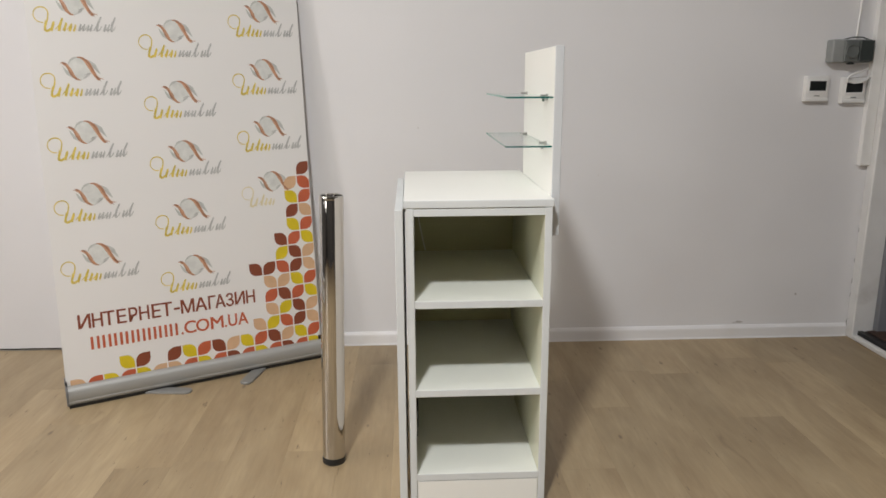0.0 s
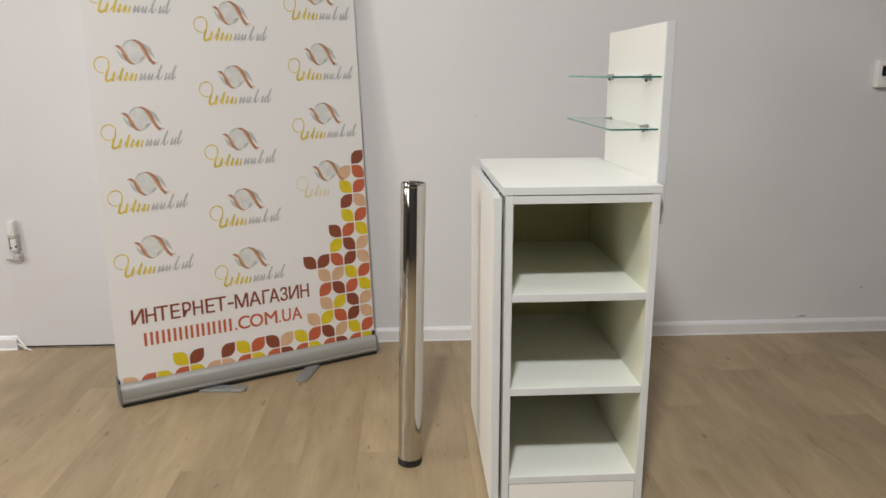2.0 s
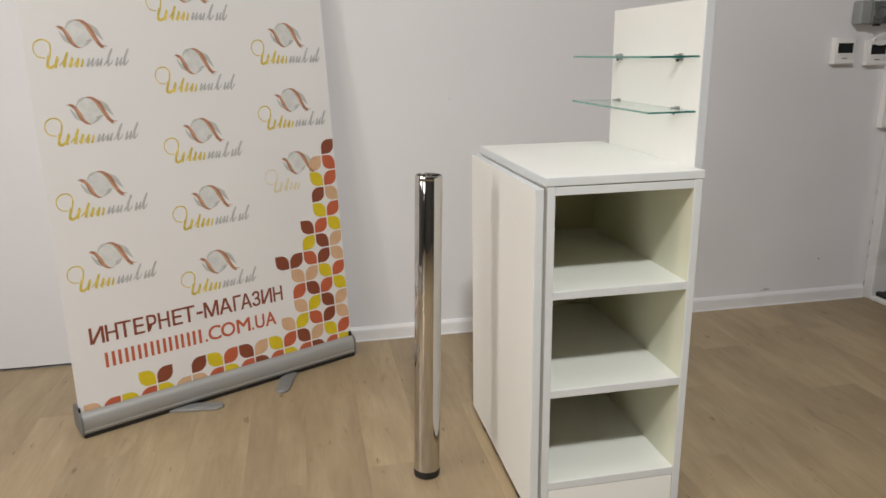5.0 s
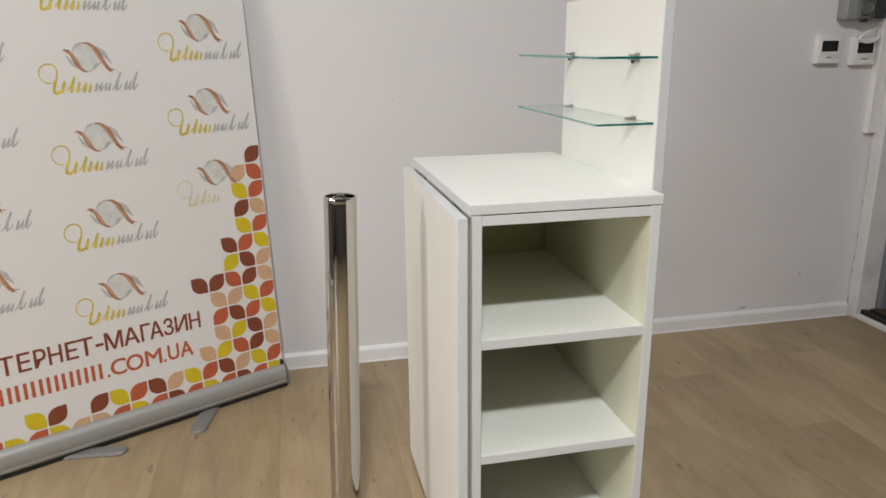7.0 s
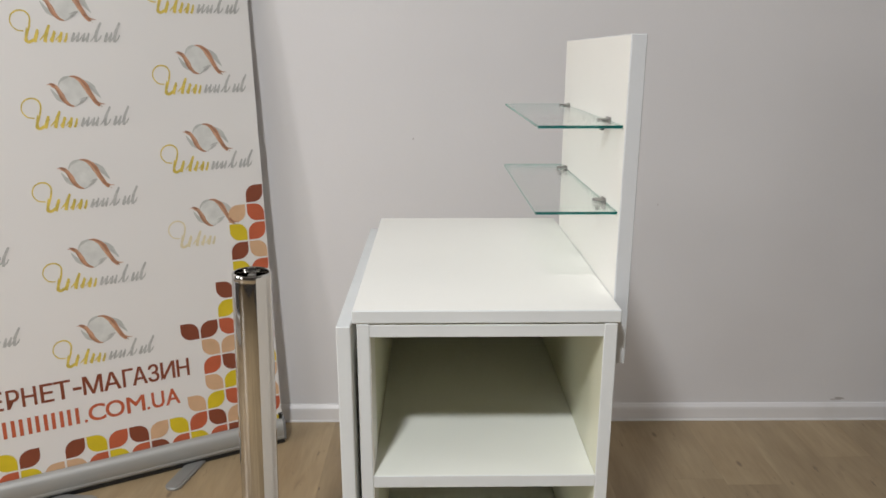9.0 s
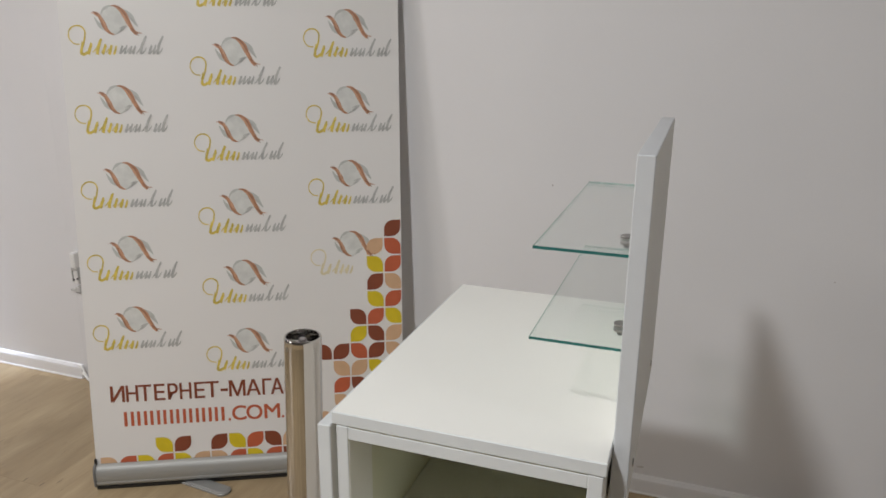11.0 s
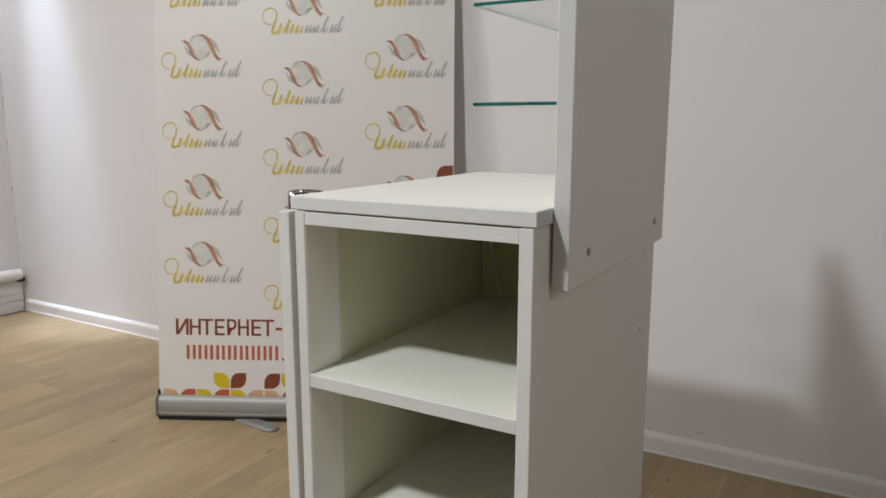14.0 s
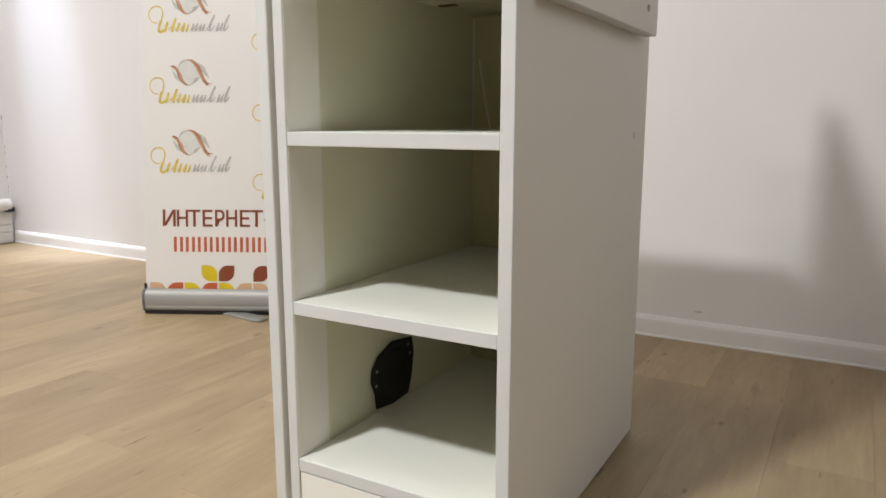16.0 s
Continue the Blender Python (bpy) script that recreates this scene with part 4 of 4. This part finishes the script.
board("plinth", (IN0 + 0.001, IN1 - 0.001, Y0 + 0.0015, Y0 + 0.018, 0.003, 0.0706), cab, 0.0008, "white plinth panel")
part("back_panel", solid((IN0, IN1, Y1 - 0.018, Y1 - 0.002, 0.008, TOP - SLAB - 0.001)), SHADED_BACK, cab, "back panel, the compartments' olive shade put into its colour")
part("glue_bead", tube([(IN0 + 0.002, Y1 - 0.0195, 0.518), (IN0 + 0.002, Y1 - 0.0195, 0.705)], 0.0020, 8), WHITE_PLASTIC, cab)
part("scuff", prism([(0.4955, 0.634), (0.4985, 0.634), (0.5120, 0.560), (0.5215, 0.517), (0.5175, 0.516), (0.5085, 0.560)], Y1 - 0.0186, Y1 - 0.0178, "xz"), WHITE_PLASTIC, cab, "pale scuff on the back panel")
part("scuff", solid((X1 - 0.0018, X1 - 0.0010, 2.3150, 2.3205, 0.502, 0.511), bevel=0.0003), FAINT, cab, "small grey scuff")
slot = part("corner_plate", solid((0.497, 0.525, 2.222, 2.236, 0.7050, 0.7072), bevel=0.0005), BRASSY, cab, "small brown steel fixing plate")
part("corner_plate", solid((0.488, 0.513, 1.938, 1.952, 0.7050, 0.7072), bevel=0.0005), BRASSY, cab)
for sx in (0.502, 0.520):
    part("screw", solid((sx - 0.0022, sx + 0.0022, 2.2265, 2.2315, 0.7042, 0.7056)), STEEL, slot)
for px, py in ((X0 + 0.0105, Y0 + 0.04), (X1 - 0.0105, Y0 + 0.04), (X0 + 0.0105, Y1 - 0.05), (X1 - 0.0105, Y1 - 0.05)):
    pad = lathe([(0, 0), (0.0075, 0), (0.0075, 0.003), (0, 0.003)], 14)
    bmesh.ops.translate(pad, verts=pad.verts, vec=(px, py, 0))
    part("glide", pad, RUBBER, cab)

# the folded leaf on hinges
LX0, LX1 = X0 - 0.0045 - T, X0 - 0.0050
leaf = board("folding_leaf", (LX0, LX1, Y0 - 0.002, Y1 + 0.002, 0.018, TOP - 0.0200), cab, 0.0011, "white folding leaf hanging at the side")
for hy in (1.98, 2.28):
    part("hinge", solid((LX1 - 0.001, X0 + 0.0035, hy - 0.03, hy + 0.03, TOP - 0.036, TOP - 0.0225), bevel=0.0008), STEEL, leaf)
    part("glide", solid((LX0 + 0.004, LX1 - 0.004, hy - 0.01, hy + 0.01, 0.0, 0.0185)), RUBBER, leaf)

# upright panel with two glass shelves
PX0, PX1, PY0, PY1, PZ0, PZ1 = X1 + 0.0025, X1 + 0.0215, 1.920, 2.334, 0.6525, 1.0640
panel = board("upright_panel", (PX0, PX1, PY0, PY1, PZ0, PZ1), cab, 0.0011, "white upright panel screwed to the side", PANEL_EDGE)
for sy in (1.982, 2.279):
    head = lathe([(0, 0.0), (0.0022, 0.0), (0.0030, 0.0012), (0.0048, 0.0016), (0.0052, 0.0004), (0.0052, -0.001), (0, -0.001)], 18, "x")
    bmesh.ops.translate(head, verts=head.verts, vec=(PX1, sy, 0.6865))
    part("screw", head, STEEL, panel, "sunk steel screw", smooth=True)


def glass_shelf(z):
    bm = solid((0.690, PX0 - 0.0005, 1.930, 2.336, z - 0.0021, z + 0.0021), bevel=0.0004)
    bm.normal_update()
    for f in bm.faces:
        f.material_index = 0 if abs(f.normal.z) > 0.5 else 1 if f.normal.y < -0.5 else 2
    sh = part("glass_shelf", bm, [GLASS, GLASS_EDGE, GLASS_SIDE], cab, "clear glass shelf with green edges")
    for cy in (2.000, 2.284):
        clip = part("clip", solid((PX0 - 0.0030, PX0 - 0.0004, cy - 0.0085, cy + 0.0085, z - 0.0085, z + 0.0062), bevel=0.0006), NICKEL, sh, "nickel shelf clip")
        for z0, z1 in ((z + 0.0022, z + 0.0045), (z - 0.0050, z - 0.0022)):
            tongue = [(PX0 - 0.0028, cy - 0.0085), (PX0 - 0.0028, cy + 0.0085)] + [(PX0 - 0.0100 - 0.0070 * math.sin(a), cy + 0.0085 * math.cos(a)) for a in [math.pi * k / 8 for k in range(9)]]
            part("tongue", prism(tongue, z0, z1, "xy", bevel=0.0004), NICKEL, clip)
        screw = lathe([(0, 0), (0.0030, 0), (0.0030, -0.0050), (0.0024, -0.0056), (0, -0.0056)], 16)
        bmesh.ops.translate(screw, verts=screw.verts, vec=(PX0 - 0.0095, cy, z - 0.0050))
        part("set_screw", screw, DARK_GREY, clip)


glass_shelf(0.9565)
glass_shelf(0.8505)

# black mounting plate leaning in the lowest compartment
plate = thing("mounting_plate", pose(IN0 + 0.0010, 2.098, 0.0892, 0, 0.7, 0), "black steel leg-mounting plate leaning in the lowest compartment", "mounting plate")
octagon = [(-0.046, 0.006), (-0.050, 0.030), (-0.060, 0.052), (-0.058, 0.071), (-0.042, 0.089), (-0.006, 0.103), (0.052, 0.096), (0.058, 0.072), (0.052, 0.030), (0.042, 0.004), (0.0, 0.0)]
part("flange", prism(octagon, 0.0, 0.0026, "yz", bevel=0.0008), BLACK_METAL, plate, smooth=True)
boss = lathe([(0.0, 0.0034), (0.026, 0.0036), (0.033, 0.0048), (0.036, 0.0046), (0.039, 0.0026), (0.039, 0.0), (0.0, 0.0)], 28, "x")
bmesh.ops.translate(boss, verts=boss.verts, vec=(0.0, 0.0, 0.052))
part("boss", boss, BLACK_METAL, plate, smooth=True)
for hy, hz in ((-0.046, 0.066), (-0.048, 0.044), (0.040, 0.086), (0.046, 0.070)):
    hole = lathe([(0, 0.0032), (0.0026, 0.0032), (0.0030, 0.0024), (0, 0.0024)], 12, "x")
    bmesh.ops.translate(hole, verts=hole.verts, vec=(0, hy, hz))
    part("rivet", hole, STEEL, plate)

# ---------------------------------------------------------------- floor planks
PITCH, LONG, FIRST = 0.1465, 0.914, -0.019
KNOWN = {-4: 2.36, -2: 2.10, 0: 1.898, 1: 2.165, 6: 2.03, 7: 2.383, 8: 2.655, 10: 2.295, 11: 2.755}
plank_meshes = {}


def plank_mesh(width, length):
    key = (round(width, 3), round(length, 3))
    if key not in plank_meshes:
        w, h, c, g = width / 2, length / 2, 0.00012, 0.00003
        bm = bmesh.new()
        rings = [[bm.verts.new((x * (w - i), y * (h - i), z)) for x, y in ((-1, -1), (1, -1), (1, 1), (-1, 1))] for i, z in ((g, -0.0045), (g, -0.0006), (g + c, 0.0))]
        for a, b in zip(rings, rings[1:]):
            for k in range(4):
                bm.faces.new((a[k], a[(k + 1) % 4], b[(k + 1) % 4], b[k]))
        bm.faces.new(rings[-1])
        bmesh.ops.recalc_face_normals(bm, faces=bm.faces)
        plank_meshes[key] = finish(bm, "plank", OAK)
    return plank_meshes[key]


rng = random.Random(5)
south, north = -1.30, 3.02
for k in range(-16, 16):
    x0, x1 = max(FIRST + PITCH * k, WEST_X - 0.05), min(FIRST + PITCH * (k + 1), EAST_X + 0.03)
    joint = KNOWN.get(k, 1.6 + rng.random() * LONG)
    if x1 - x0 < 0.02:
        continue
    y = joint - LONG * math.ceil((joint - south) / LONG)
    while y < north:
        a, b = max(y, south), min(y + LONG, north)
        if b - a > 0.02:
            ob = new("plank", plank_mesh(x1 - x0, b - a))
            ob.parent = floor
            ob.location = ((x0 + x1) / 2, (a + b) / 2, 0)
        y += LONG

# the planks of the rest of the room, out of the walk's reach, as one mesh
far_rng = random.Random(11)
corners, faces = [], []


def lay(x0, x1, y0, y1):
    column = x0
    while column < x1 - 0.01:
        edge = min(column + PITCH, x1)
        y = y0 - far_rng.random() * LONG
        while y < y1 - 0.01:
            a, b = max(y, y0), min(y + LONG, y1)
            base = len(corners)
            for inset, z in ((0.00003, -0.0045), (0.00003, -0.0006), (0.00015, 0.0)):
                corners.extend([(column + inset, a + inset, z), (edge - inset, a + inset, z), (edge - inset, b - inset, z), (column + inset, b - inset, z)])
            for ring in (0, 4):
                for k in range(4):
                    faces.append((base + ring + k, base + ring + (k + 1) % 4, base + ring + 4 + (k + 1) % 4, base + ring + 4 + k))
            faces.append((base + 8, base + 9, base + 10, base + 11))
            y += LONG
        column = edge


lay(FAR_X, WEST_X - 0.05, SOUTH_Y, STUB_Y)
lay(WEST_X - 0.05, EAST_X, SOUTH_Y, south)
far_mesh = bpy.data.meshes.new("plank_field")
far_mesh.from_pydata(corners, [], faces)
far_mesh.materials.append(OAK_FAR)
far_field = tagged(new("plank_field", far_mesh), "oak-look vinyl planks in the rest of the room", kind="stuff")
far_field.parent = floor
